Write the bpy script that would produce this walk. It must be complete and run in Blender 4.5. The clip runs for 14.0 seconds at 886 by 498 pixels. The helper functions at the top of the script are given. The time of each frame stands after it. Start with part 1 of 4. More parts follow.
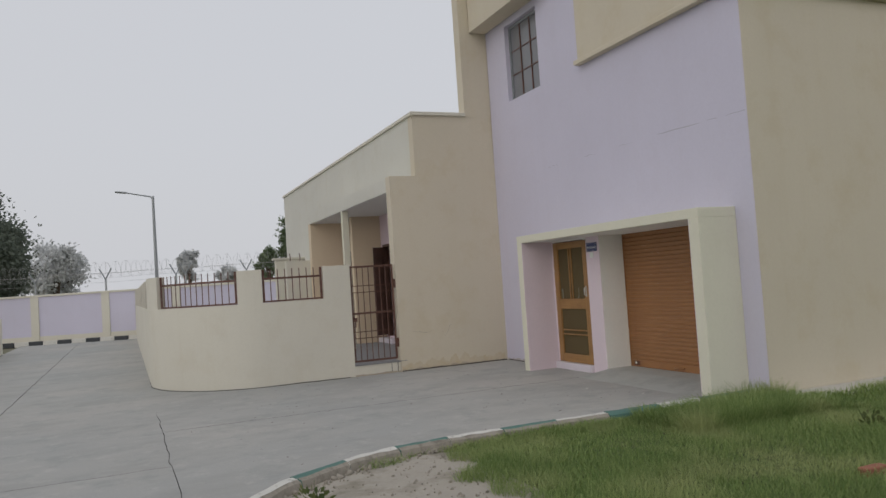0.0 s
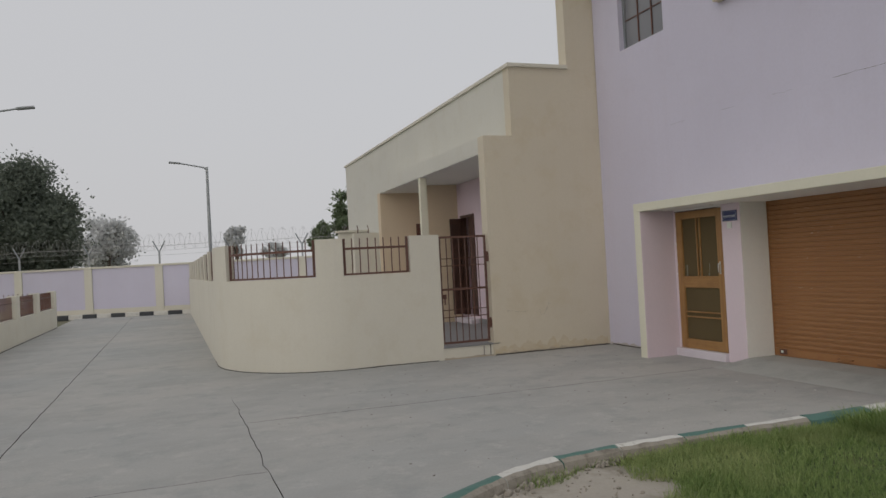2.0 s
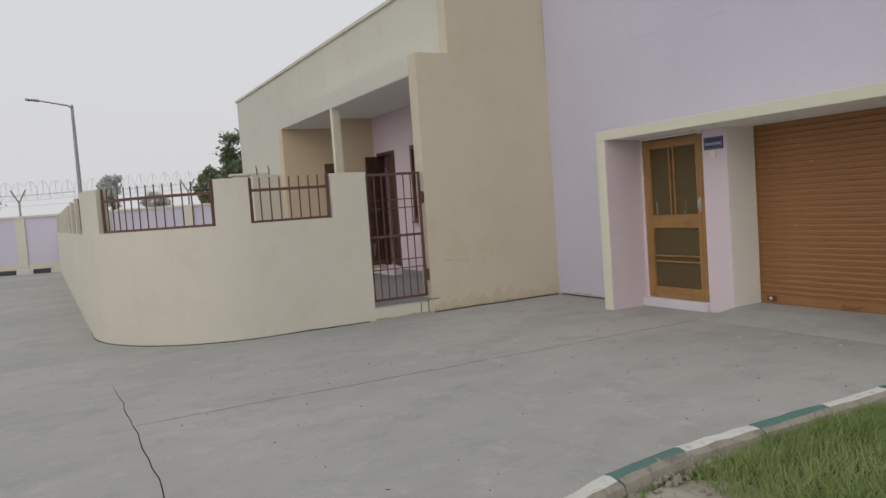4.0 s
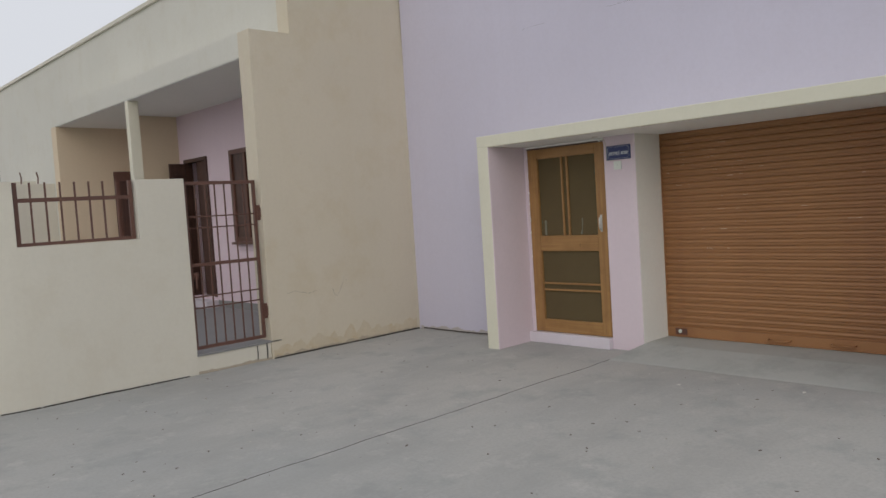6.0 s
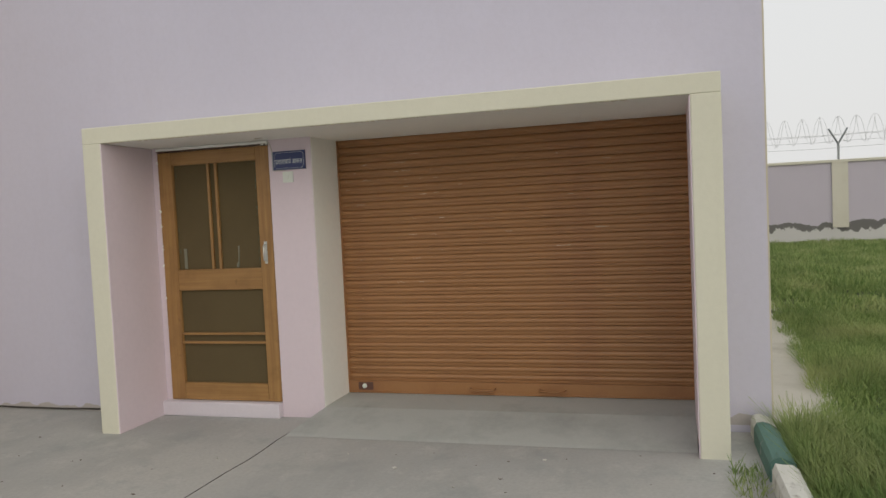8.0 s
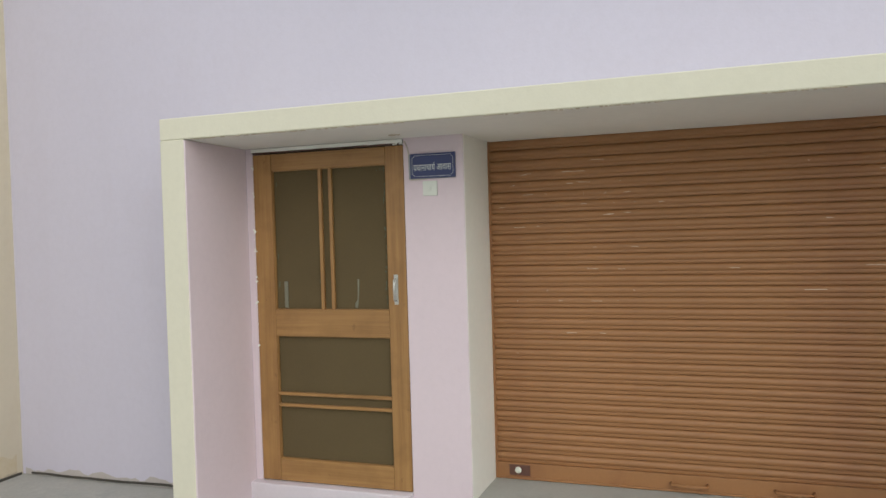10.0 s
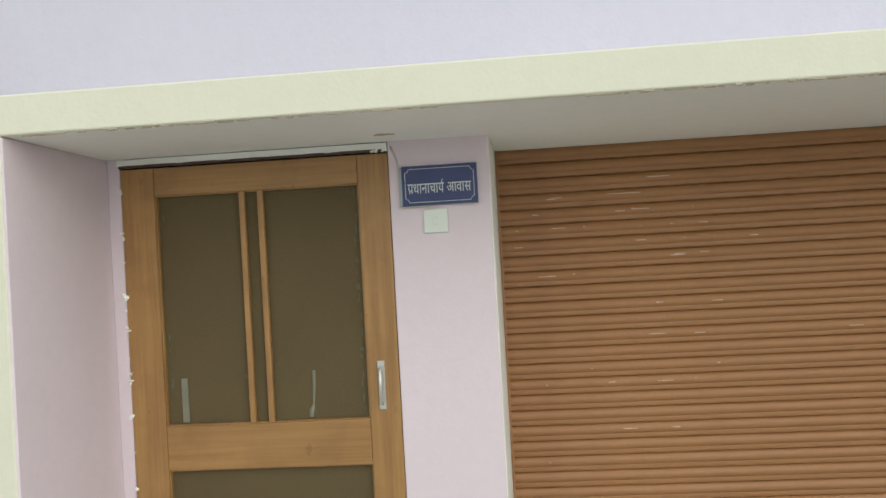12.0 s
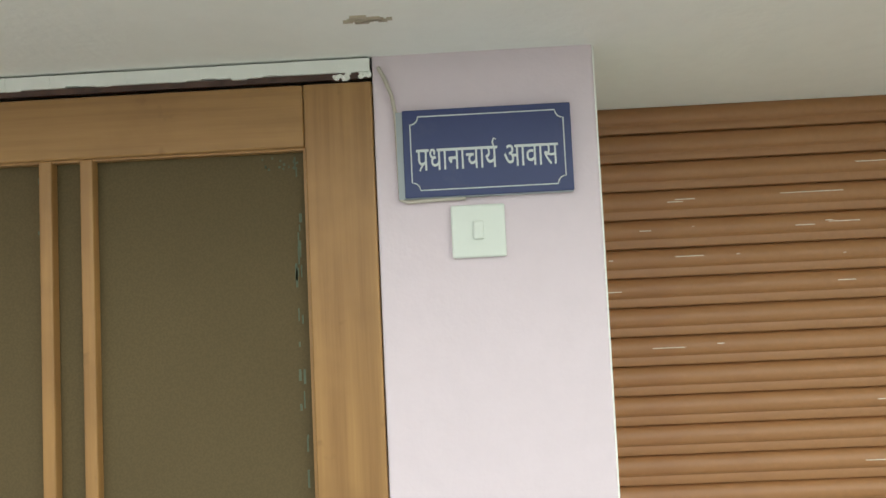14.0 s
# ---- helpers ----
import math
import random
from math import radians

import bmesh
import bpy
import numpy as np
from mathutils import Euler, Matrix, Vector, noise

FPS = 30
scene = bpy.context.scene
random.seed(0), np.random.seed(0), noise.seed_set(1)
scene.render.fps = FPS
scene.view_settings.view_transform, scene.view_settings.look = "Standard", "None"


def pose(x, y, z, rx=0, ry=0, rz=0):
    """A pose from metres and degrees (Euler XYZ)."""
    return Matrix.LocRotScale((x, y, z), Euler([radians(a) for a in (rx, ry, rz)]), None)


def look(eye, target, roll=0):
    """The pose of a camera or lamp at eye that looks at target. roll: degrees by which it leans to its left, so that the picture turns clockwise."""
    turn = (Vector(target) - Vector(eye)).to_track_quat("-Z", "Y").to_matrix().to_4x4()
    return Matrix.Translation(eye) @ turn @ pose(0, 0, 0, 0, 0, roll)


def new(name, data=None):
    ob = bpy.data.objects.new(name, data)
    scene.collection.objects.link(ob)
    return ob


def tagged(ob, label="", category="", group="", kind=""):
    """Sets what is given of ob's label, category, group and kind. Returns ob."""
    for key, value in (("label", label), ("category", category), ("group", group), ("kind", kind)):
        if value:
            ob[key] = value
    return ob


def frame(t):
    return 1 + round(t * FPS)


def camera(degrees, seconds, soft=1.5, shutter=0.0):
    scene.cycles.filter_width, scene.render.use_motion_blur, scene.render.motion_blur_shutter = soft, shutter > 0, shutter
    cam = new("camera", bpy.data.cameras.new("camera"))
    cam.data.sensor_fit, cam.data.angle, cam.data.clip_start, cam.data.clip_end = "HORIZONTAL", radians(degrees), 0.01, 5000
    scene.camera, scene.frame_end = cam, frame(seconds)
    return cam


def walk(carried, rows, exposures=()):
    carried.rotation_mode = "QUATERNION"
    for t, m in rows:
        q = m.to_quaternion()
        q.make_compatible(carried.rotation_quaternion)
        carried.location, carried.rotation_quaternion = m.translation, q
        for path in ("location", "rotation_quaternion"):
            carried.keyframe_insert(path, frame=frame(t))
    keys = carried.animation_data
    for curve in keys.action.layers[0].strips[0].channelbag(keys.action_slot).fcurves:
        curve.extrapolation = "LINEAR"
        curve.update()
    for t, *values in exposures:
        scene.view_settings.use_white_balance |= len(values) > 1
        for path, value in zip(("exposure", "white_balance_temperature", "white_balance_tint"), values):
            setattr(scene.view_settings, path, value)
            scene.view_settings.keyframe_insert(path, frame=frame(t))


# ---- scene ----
cam = camera(61.0, 14.0)
PATH = [
    (0, (0.085, 0.498, 1.667), (0.868, 2.336, 1.749), -3.8),
    (0.5, (0.001, 0.967, 1.68), (0.52, 2.897, 1.751), -5.0),
    (1, (-0.123, 1.388, 1.668), (0.317, 3.338, 1.728), -4.6),
    (1.5, (-0.166, 1.858, 1.646), (0.334, 3.793, 1.715), -3.6),
    (2, (-0.23, 2.331, 1.605), (0.452, 4.21, 1.64), -3.0),
    (2.5, (-0.251, 2.823, 1.591), (0.579, 4.642, 1.568), -3.5),
    (2.7, (-0.244, 3.03, 1.577), (0.599, 4.842, 1.528), -4.0),
    (4.8, (0.086, 5.204, 1.567), (1.045, 6.953, 1.429), -3.6),
    (5, (0.116, 5.421, 1.573), (1.054, 7.181, 1.433), -3.7),
    (5.5, (0.229, 5.937, 1.58), (1.174, 7.697, 1.478), -3.9),
    (6, (0.405, 6.449, 1.6), (1.786, 7.892, 1.488), -3.6),
    (6.5, (0.794, 6.844, 1.579), (2.475, 7.924, 1.477), -3.1),
    (7, (1.062, 7.29, 1.55), (2.914, 8.038, 1.447), -2.1),
    (7.5, (1.343, 7.632, 1.561), (3.24, 8.255, 1.446), -2.6),
    (8, (1.692, 7.973, 1.582), (3.612, 8.524, 1.483), -2.7),
    (8.5, (2.019, 8.282, 1.59), (3.959, 8.759, 1.495), -2.7),
    (9, (2.346, 8.55, 1.586), (4.239, 9.191, 1.495), -2.6),
    (9.2, (2.472, 8.665, 1.594), (4.338, 9.381, 1.512), -2.2),
    (11.3, (3.793, 10.195, 1.739), (5.756, 10.578, 1.796), -2.0),
    (11.5, (3.947, 10.277, 1.737), (5.917, 10.613, 1.799), -2.5),
    (12, (4.326, 10.508, 1.79), (6.32, 10.665, 1.802), -3.2),
    (12.5, (4.695, 10.666, 1.764), (6.695, 10.648, 1.75), -3.6),
    (13, (5.12, 10.715, 1.758), (7.12, 10.66, 1.758), -3.6),
    (13.5, (5.492, 10.758, 1.794), (7.491, 10.711, 1.805), -3.3),
    (14, (5.823, 10.765, 1.81), (7.818, 10.824, 1.93), -2.7),
]
walk(cam, [(t, look(eye, target, roll)) for t, eye, target, roll in PATH],
     [(0, -0.22, 6080, 10), (0.5, -0.35, 6080, 10), (1.5, -0.37, 6130, 10), (2, -0.35, 6230, 10), (2.5, -0.16, 6280, 10), (5, -0.06, 6150, 10), (5.5, -0.27, 6100, 10),
      (6, 0.0, 6050, 10), (6.5, 0.34, 6250, 7), (7, 0.06, 6300, 8), (7.5, 0.09, 6380, 8), (8.5, 0.21, 6350, 7), (9, 0.32, 6250, 7), (11.3, 0.76, 6050, 2), (12.5, 0.92, 6000, 0), (13, 1.14, 6020, -2), (13.5, 1.19, 5980, -3), (14, 1.21, 5980, -3)])

# ---- light ----
world = bpy.data.worlds.new("hazy_sky")
scene.world = world
world.use_nodes = True
wn, wl = world.node_tree.nodes, world.node_tree.links
wn.clear()
sky = wn.new("ShaderNodeTexSky")
sky.sky_type, sky.sun_disc = "NISHITA", False
sky.sun_elevation, sky.sun_rotation = radians(25), radians(231)
sky.air_density, sky.dust_density, sky.ozone_density = 1.0, 9.0, 1.0
haze = wn.new("ShaderNodeMix")
haze.data_type = "RGBA"
haze.inputs[0].default_value = 0.84
haze.inputs[7].default_value = (9.15, 8.9, 8.75, 1)
wbg = wn.new("ShaderNodeBackground")
wbg.inputs[1].default_value = 0.091
wout = wn.new("ShaderNodeOutputWorld")
wl.new(sky.outputs[0], haze.inputs[6])
wl.new(haze.outputs[2], wbg.inputs[0])
wl.new(wbg.outputs[0], wout.inputs[0])
sun = new("sun", bpy.data.lights.new("sun", "SUN"))
sun.data.energy, sun.data.angle, sun.data.color = 0.3, radians(90), (1.0, 0.97, 0.93)
sun.matrix_world = look((-8, -6.5, 4.8), (0, 0, 0))


# ---- materials ----
def nodes_of(name):
    m = bpy.data.materials.new(name)
    m.use_nodes = True
    nt = m.node_tree
    return m, nt.nodes, nt.links, nt.nodes["Principled BSDF"]


def noise_tex(n, l, src, scale, detail=4.0, rough=0.55):
    t = n.new("ShaderNodeTexNoise")
    t.inputs["Scale"].default_value, t.inputs["Detail"].default_value, t.inputs["Roughness"].default_value = scale, detail, rough
    l.new(src, t.inputs["Vector"])
    return t.outputs["Fac"]


def remap(n, l, src, a, b, c=0.0, d=1.0):
    t = n.new("ShaderNodeMapRange")
    for i, v in zip((1, 2, 3, 4), (a, b, c, d)):
        t.inputs[i].default_value = v
    l.new(src, t.inputs[0])
    return t.outputs[0]


def mix(n, l, fac, a, b):
    t = n.new("ShaderNodeMix")
    t.data_type = "RGBA"
    if isinstance(fac, float):
        t.inputs[0].default_value = fac
    else:
        l.new(fac, t.inputs[0])
    for i, v in ((6, a), (7, b)):
        if isinstance(v, tuple):
            t.inputs[i].default_value = (*v, 1)
        else:
            l.new(v, t.inputs[i])
    return t.outputs[2]


def coords(n, l, stretch=(1, 1, 1)):
    tc = n.new("ShaderNodeTexCoord")
    mp = n.new("ShaderNodeMapping")
    mp.inputs["Scale"].default_value = stretch
    l.new(tc.outputs["Object"], mp.inputs[0])
    return mp.outputs[0]


def bump(n, l, p, src, strength, distance=0.01):
    b = n.new("ShaderNodeBump")
    b.inputs["Strength"].default_value, b.inputs["Distance"].default_value = strength, distance
    l.new(src, b.inputs["Height"])
    l.new(b.outputs[0], p.inputs["Normal"])


def shade(c, k):
    return tuple(min(1.0, v * k) for v in c)


def surface(name, base, rough=0.85, var=0.1, scale=1.3, grain=45.0, relief=0.25, metal=0.0, stain=None, stain_at=(0.58, 0.72), stain_scale=0.9, stretch=(1, 1, 1), each=0.0):
    """Broad blotches, fine grain and relief; stain: the colour of patches."""
    m, n, l, p = nodes_of(name)
    v = coords(n, l, stretch)
    col = mix(n, l, noise_tex(n, l, v, scale, 5), shade(base, 1 - var), shade(base, 1 + var))
    col = mix(n, l, remap(n, l, noise_tex(n, l, v, grain, 3), 0.35, 0.65, 0.0, 0.5), col, shade(base, 1 - 0.7 * var))
    if stain:
        col = mix(n, l, remap(n, l, noise_tex(n, l, v, stain_scale, 7, 0.68), *stain_at), col, stain)
    if each:
        oi = n.new("ShaderNodeObjectInfo")
        col = mix(n, l, remap(n, l, oi.outputs["Random"], 0, 1, 0.0, each), col, shade(base, 0.6))
    l.new(col, p.inputs["Base Color"])
    p.inputs["Roughness"].default_value, p.inputs["Metallic"].default_value = rough, metal
    if relief:
        bump(n, l, p, noise_tex(n, l, v, grain * 1.6, 4), relief, 0.004)
    return m


def streaked(name, base, stain, patchy=0.3):
    """Distempered plaster with faint rain streaks and roller marks."""
    m, n, l, p = nodes_of(name)
    v = coords(n, l)
    vs = coords(n, l, (2.2, 2.2, 0.16))
    col = mix(n, l, noise_tex(n, l, v, 0.6, 5), shade(base, 0.93), shade(base, 1.06))
    col = mix(n, l, remap(n, l, noise_tex(n, l, vs, 2.1, 6, 0.6), 0.5, 0.8, 0.0, 0.22), col, stain)
    col = mix(n, l, remap(n, l, noise_tex(n, l, v, 1.7, 7, 0.7), 0.52, 0.72, 0.0, patchy), col, stain)
    col = mix(n, l, remap(n, l, noise_tex(n, l, v, 26, 3), 0.4, 0.7, 0.0, 0.18), col, shade(base, 0.86))
    l.new(col, p.inputs["Base Color"])
    p.inputs["Roughness"].default_value = 0.88
    bump(n, l, p, noise_tex(n, l, v, 70, 4), 0.22, 0.004)
    return m


def timber(name, base, dark, along="z", rough=0.45):
    m, n, l, p = nodes_of(name)
    v = coords(n, l, {"z": (16, 16, 0.6), "y": (16, 0.6, 16), "x": (0.6, 16, 16)}[along])
    w = coords(n, l)
    col = mix(n, l, remap(n, l, noise_tex(n, l, v, 2.4, 8, 0.62), 0.32, 0.68), dark, base)
    col = mix(n, l, remap(n, l, noise_tex(n, l, w, 5.5, 4), 0.5, 0.75, 0, 0.55), col, shade(dark, 0.8))
    col = mix(n, l, remap(n, l, noise_tex(n, l, w, 2.3, 5, 0.65), 0.52, 0.7, 0, 0.4), col, shade(base, 1.18))
    col = mix(n, l, remap(n, l, noise_tex(n, l, w, 17, 3), 0.66, 0.74, 0, 0.5), col, shade(dark, 0.65))
    l.new(col, p.inputs["Base Color"])
    p.inputs["Roughness"].default_value = rough
    bump(n, l, p, noise_tex(n, l, v, 8, 4), 0.15, 0.002)
    return m


def foliage(name, dark, light, rough=0.6, patch=None):
    m, n, l, p = nodes_of(name)
    g = n.new("ShaderNodeNewGeometry")
    v = coords(n, l)
    col = mix(n, l, g.outputs["Random Per Island"], dark, light)
    col = mix(n, l, remap(n, l, noise_tex(n, l, v, 0.8, 3), 0.3, 0.7, 0, 0.5), col, shade(dark, 0.8))
    if patch:
        col = mix(n, l, remap(n, l, noise_tex(n, l, v, 1.1, 4), 0.48, 0.68, 0, 0.7), col, patch)
    l.new(col, p.inputs["Base Color"])
    p.inputs["Roughness"].default_value = rough
    p.inputs["Specular IOR Level"].default_value = 0.15
    tr = n.new("ShaderNodeBsdfTranslucent")
    l.new(col, tr.inputs["Color"])
    ms = n.new("ShaderNodeMixShader")
    ms.inputs[0].default_value = 0.4
    l.new(p.outputs[0], ms.inputs[1])
    l.new(tr.outputs[0], ms.inputs[2])
    l.new(ms.outputs[0], n["Material Output"].inputs["Surface"])
    return m


CREAM = (0.675, 0.65, 0.56)
LILAC = (0.618, 0.598, 0.715)
M_cream = streaked("cream_distemper", CREAM, (0.60, 0.555, 0.445), 0.5)
M_wing = streaked("grey_cream_distemper", (0.655, 0.648, 0.585), (0.59, 0.565, 0.475), 0.5)
M_beige = streaked("beige_distemper", (0.635, 0.578, 0.46), (0.575, 0.50, 0.35), 0.6)
M_lilac = streaked("lilac_distemper", LILAC, (0.565, 0.53, 0.62))
M_pink = streaked("pink_distemper", (0.725, 0.627, 0.678), (0.66, 0.58, 0.63))
M_porch = streaked("rose_pink_distemper", (0.74, 0.615, 0.675), (0.67, 0.56, 0.62))
M_tan = streaked("tan_distemper", (0.68, 0.575, 0.42), (0.61, 0.50, 0.345))
M_portal = streaked("pale_yellow_distemper", (0.715, 0.70, 0.575), (0.63, 0.61, 0.48))
M_white = streaked("off_white_distemper", (0.88, 0.89, 0.845), (0.82, 0.83, 0.785))
M_plinth = surface("lilac_white_sill", (0.70, 0.65, 0.70), 0.8, 0.08, 2.0, 50, 0.25, stain=(0.45, 0.42, 0.42), stain_at=(0.6, 0.75), stain_scale=3)


def yard_concrete():
    """Floated concrete: warm and cool pours, water stains, trowel streaks, pits."""
    m, n, l, p = nodes_of("weathered_concrete")
    v = coords(n, l)
    vs = coords(n, l, (0.7, 1.2, 1))
    col = mix(n, l, remap(n, l, noise_tex(n, l, v, 0.28, 5), 0.36, 0.64), (0.38, 0.387, 0.375), (0.455, 0.443, 0.412))
    col = mix(n, l, remap(n, l, noise_tex(n, l, vs, 0.9, 7, 0.66), 0.46, 0.74, 0.0, 0.75), col, (0.31, 0.31, 0.295))
    col = mix(n, l, remap(n, l, noise_tex(n, l, v, 1.9, 7, 0.72), 0.52, 0.66, 0.0, 0.6), col, (0.29, 0.305, 0.295))
    col = mix(n, l, remap(n, l, noise_tex(n, l, v, 3.3, 6, 0.7), 0.55, 0.68, 0.0, 0.5), col, (0.53, 0.52, 0.485))
    col = mix(n, l, remap(n, l, noise_tex(n, l, v, 42, 3), 0.4, 0.68, 0.0, 0.35), col, (0.33, 0.32, 0.30))
    l.new(col, p.inputs["Base Color"])
    p.inputs["Roughness"].default_value = 0.88
    bump(n, l, p, noise_tex(n, l, v, 55, 5), 0.35, 0.004)
    return m


M_concrete = yard_concrete()
M_ramp = surface("smooth_cement", (0.42, 0.43, 0.405), 0.8, 0.12, 0.9, 50, 0.3, stain=(0.31, 0.32, 0.30), stain_at=(0.5, 0.7), stain_scale=1.4)
M_bed = surface("joint_dirt", (0.07, 0.065, 0.055), 0.95, 0.3, 6, 60, 0.4)
M_soil = surface("dry_soil", (0.41, 0.375, 0.32), 0.95, 0.18, 1.5, 40, 0.8, stain=(0.22, 0.2, 0.15), stain_at=(0.5, 0.7), stain_scale=2)
M_turf = surface("turf_soil", (0.07, 0.10, 0.035), 0.95, 0.3, 1.2, 30, 0.8, stain=(0.13, 0.13, 0.06), stain_at=(0.55, 0.7), stain_scale=1.5)
M_ground = surface("open_ground", (0.20, 0.18, 0.12), 0.95, 0.25, 0.2, 8, 0.5, stain=(0.10, 0.13, 0.05), stain_at=(0.45, 0.65), stain_scale=0.15)
M_path = surface("pale_plinth_concrete", (0.55, 0.53, 0.48), 0.9, 0.12, 1.0, 40, 0.35, stain=(0.40, 0.38, 0.33), stain_at=(0.5, 0.7), stain_scale=1.6)
M_kwhite = surface("kerb_white_paint", (0.66, 0.65, 0.60), 0.8, 0.12, 4, 40, 0.45, stain=(0.38, 0.36, 0.32), stain_at=(0.56, 0.66), stain_scale=9)
M_kgreen = surface("kerb_green_paint", (0.10, 0.20, 0.17), 0.7, 0.2, 4, 40, 0.45, stain=(0.33, 0.33, 0.30), stain_at=(0.62, 0.68), stain_scale=9)
M_kblack = surface("kerb_black_paint", (0.05, 0.055, 0.06), 0.7, 0.2, 4, 40, 0.4, stain=(0.25, 0.24, 0.22), stain_at=(0.62, 0.7), stain_scale=7)
M_kraw = surface("kerb_bare_concrete", (0.34, 0.31, 0.26), 0.95, 0.2, 5, 30, 0.7, stain=(0.20, 0.18, 0.15), stain_at=(0.5, 0.65), stain_scale=8)
M_iron = surface("brown_painted_iron", (0.13, 0.062, 0.045), 0.5, 0.25, 8, 60, 0.2, stain=(0.19, 0.10, 0.06), stain_at=(0.6, 0.7), stain_scale=14)
M_shutter = surface("brown_shutter_paint", (0.35, 0.172, 0.068), 0.42, 0.14, 1.1, 70, 0.1, stain=(0.285, 0.13, 0.056), stain_at=(0.5, 0.75), stain_scale=2.5)
M_scratch = surface("bared_metal", (0.80, 0.74, 0.62), 0.5, 0.15, 30, 90, 0.1)
M_teak = timber("varnished_teak", (0.385, 0.217, 0.074), (0.26, 0.135, 0.045))
M_teak_y = timber("varnished_teak_rail", (0.385, 0.217, 0.074), (0.26, 0.135, 0.045), "y")
# Dark door wood, also used on sheets and strips that imitate shade.
M_dark_wood_and_shade = timber("dark_brown_door_and_shade", (0.10, 0.05, 0.035), (0.05, 0.025, 0.02))
M_galv = surface("galvanised_steel", (0.33, 0.35, 0.36), 0.5, 0.1, 2, 30, 0.1, metal=0.6)
# Wire steel is lightened to stand in for haze over the far walls.
M_wire = surface("razor_wire_steel", (0.46, 0.45, 0.44), 0.55, 0.1, 3, 40, 0.0, metal=0.3)
M_bark = surface("rough_bark", (0.13, 0.10, 0.075), 0.95, 0.3, 3, 20, 0.9, stretch=(3, 3, 0.6))
M_grime = surface("dusty_grime", (0.50, 0.465, 0.46), 0.95, 0.15, 3, 40, 0.3)
M_grime_b = surface("earth_grime", (0.46, 0.40, 0.31), 0.95, 0.15, 3, 40, 0.3)
M_ochre = surface("damp_yellowed_plaster", (0.60, 0.53, 0.395), 0.92, 0.12, 3, 40, 0.3, stain=(0.56, 0.47, 0.31), stain_at=(0.48, 0.64), stain_scale=5)
M_ochre_dark = surface("weathered_plaster_edge", (0.54, 0.47, 0.35), 0.95, 0.25, 12, 60, 0.4)
M_sign = surface("blue_sign_enamel", (0.022, 0.035, 0.13), 0.35, 0.1, 8, 80, 0.05, stain=(0.05, 0.06, 0.14), stain_at=(0.55, 0.8), stain_scale=12)
M_fleck = surface("faded_green_fleck", (0.11, 0.135, 0.09), 0.8, 0.3, 20, 60, 0.2)
M_dull = surface("dull_grey_handle", (0.2, 0.195, 0.14), 0.6, 0.15, 15, 60, 0.1)
M_letter = surface("white_lettering", (0.62, 0.66, 0.66), 0.5, 0.06, 20, 90, 0.05)
M_plastic = surface("white_switch_plastic", (0.72, 0.76, 0.70), 0.4, 0.03, 10, 60, 0.05)
M_cable_w = surface("off_white_conduit", (0.55, 0.50, 0.43), 0.6, 0.1, 12, 60, 0.1)
M_cable_b = surface("black_cable", (0.03, 0.03, 0.03), 0.6, 0.1, 10, 60, 0.0)
M_chrome = surface("brushed_aluminium", (0.62, 0.63, 0.60), 0.35, 0.06, 20, 90, 0.05, metal=0.7)
M_floor_in = surface("grey_porch_floor", (0.26, 0.26, 0.26), 0.7, 0.12, 1.5, 40, 0.2)
# Leaf colours are lightened to stand in for distance haze, farthest trees most.
M_leaf = foliage("dark_tree_leaves", (0.16, 0.19, 0.155), (0.24, 0.27, 0.21))
M_leaf_far = foliage("haze_pale_tree_leaves", (0.66, 0.67, 0.67), (0.74, 0.75, 0.745))
M_leaf_mid = foliage("green_tree_leaves", (0.17, 0.22, 0.13), (0.28, 0.34, 0.20))
M_grass = foliage("lawn_grass", (0.15, 0.245, 0.072), (0.46, 0.54, 0.215), 0.7, (0.48, 0.51, 0.24))
M_weed = foliage("weed_leaves", (0.09, 0.13, 0.05), (0.2, 0.22, 0.09))


def peeled_wall():
    """Lilac boundary wall whose plaster has come off in a ragged band near its foot."""
    m, n, l, p = nodes_of("lilac_peeling_plaster")
    v = coords(n, l)
    base = mix(n, l, noise_tex(n, l, v, 0.6, 5), shade((0.56, 0.52, 0.60), 0.93), shade((0.56, 0.52, 0.60), 1.06))
    sep = n.new("ShaderNodeSeparateXYZ")
    l.new(v, sep.inputs[0])
    z = sep.outputs["Z"]
    ragged = noise_tex(n, l, v, 1.3, 6, 0.65)
    add = n.new("ShaderNodeMath")
    add.operation = "MULTIPLY_ADD"
    add.inputs[1].default_value = 0.7
    l.new(ragged, add.inputs[0])
    l.new(z, add.inputs[2])
    col = mix(n, l, remap(n, l, add.outputs[0], 1.02, 1.0), base, (0.17, 0.165, 0.16))
    ragged2 = noise_tex(n, l, v, 2.3, 6, 0.65)
    add2 = n.new("ShaderNodeMath")
    add2.operation = "MULTIPLY_ADD"
    add2.inputs[1].default_value = 0.9
    l.new(ragged2, add2.inputs[0])
    l.new(z, add2.inputs[2])
    col = mix(n, l, remap(n, l, add2.outputs[0], 0.93, 0.9), col, (0.62, 0.61, 0.6))
    l.new(col, p.inputs["Base Color"])
    p.inputs["Roughness"].default_value = 0.9
    bump(n, l, p, noise_tex(n, l, v, 40, 4), 0.3, 0.005)
    return m


M_peel = peeled_wall()


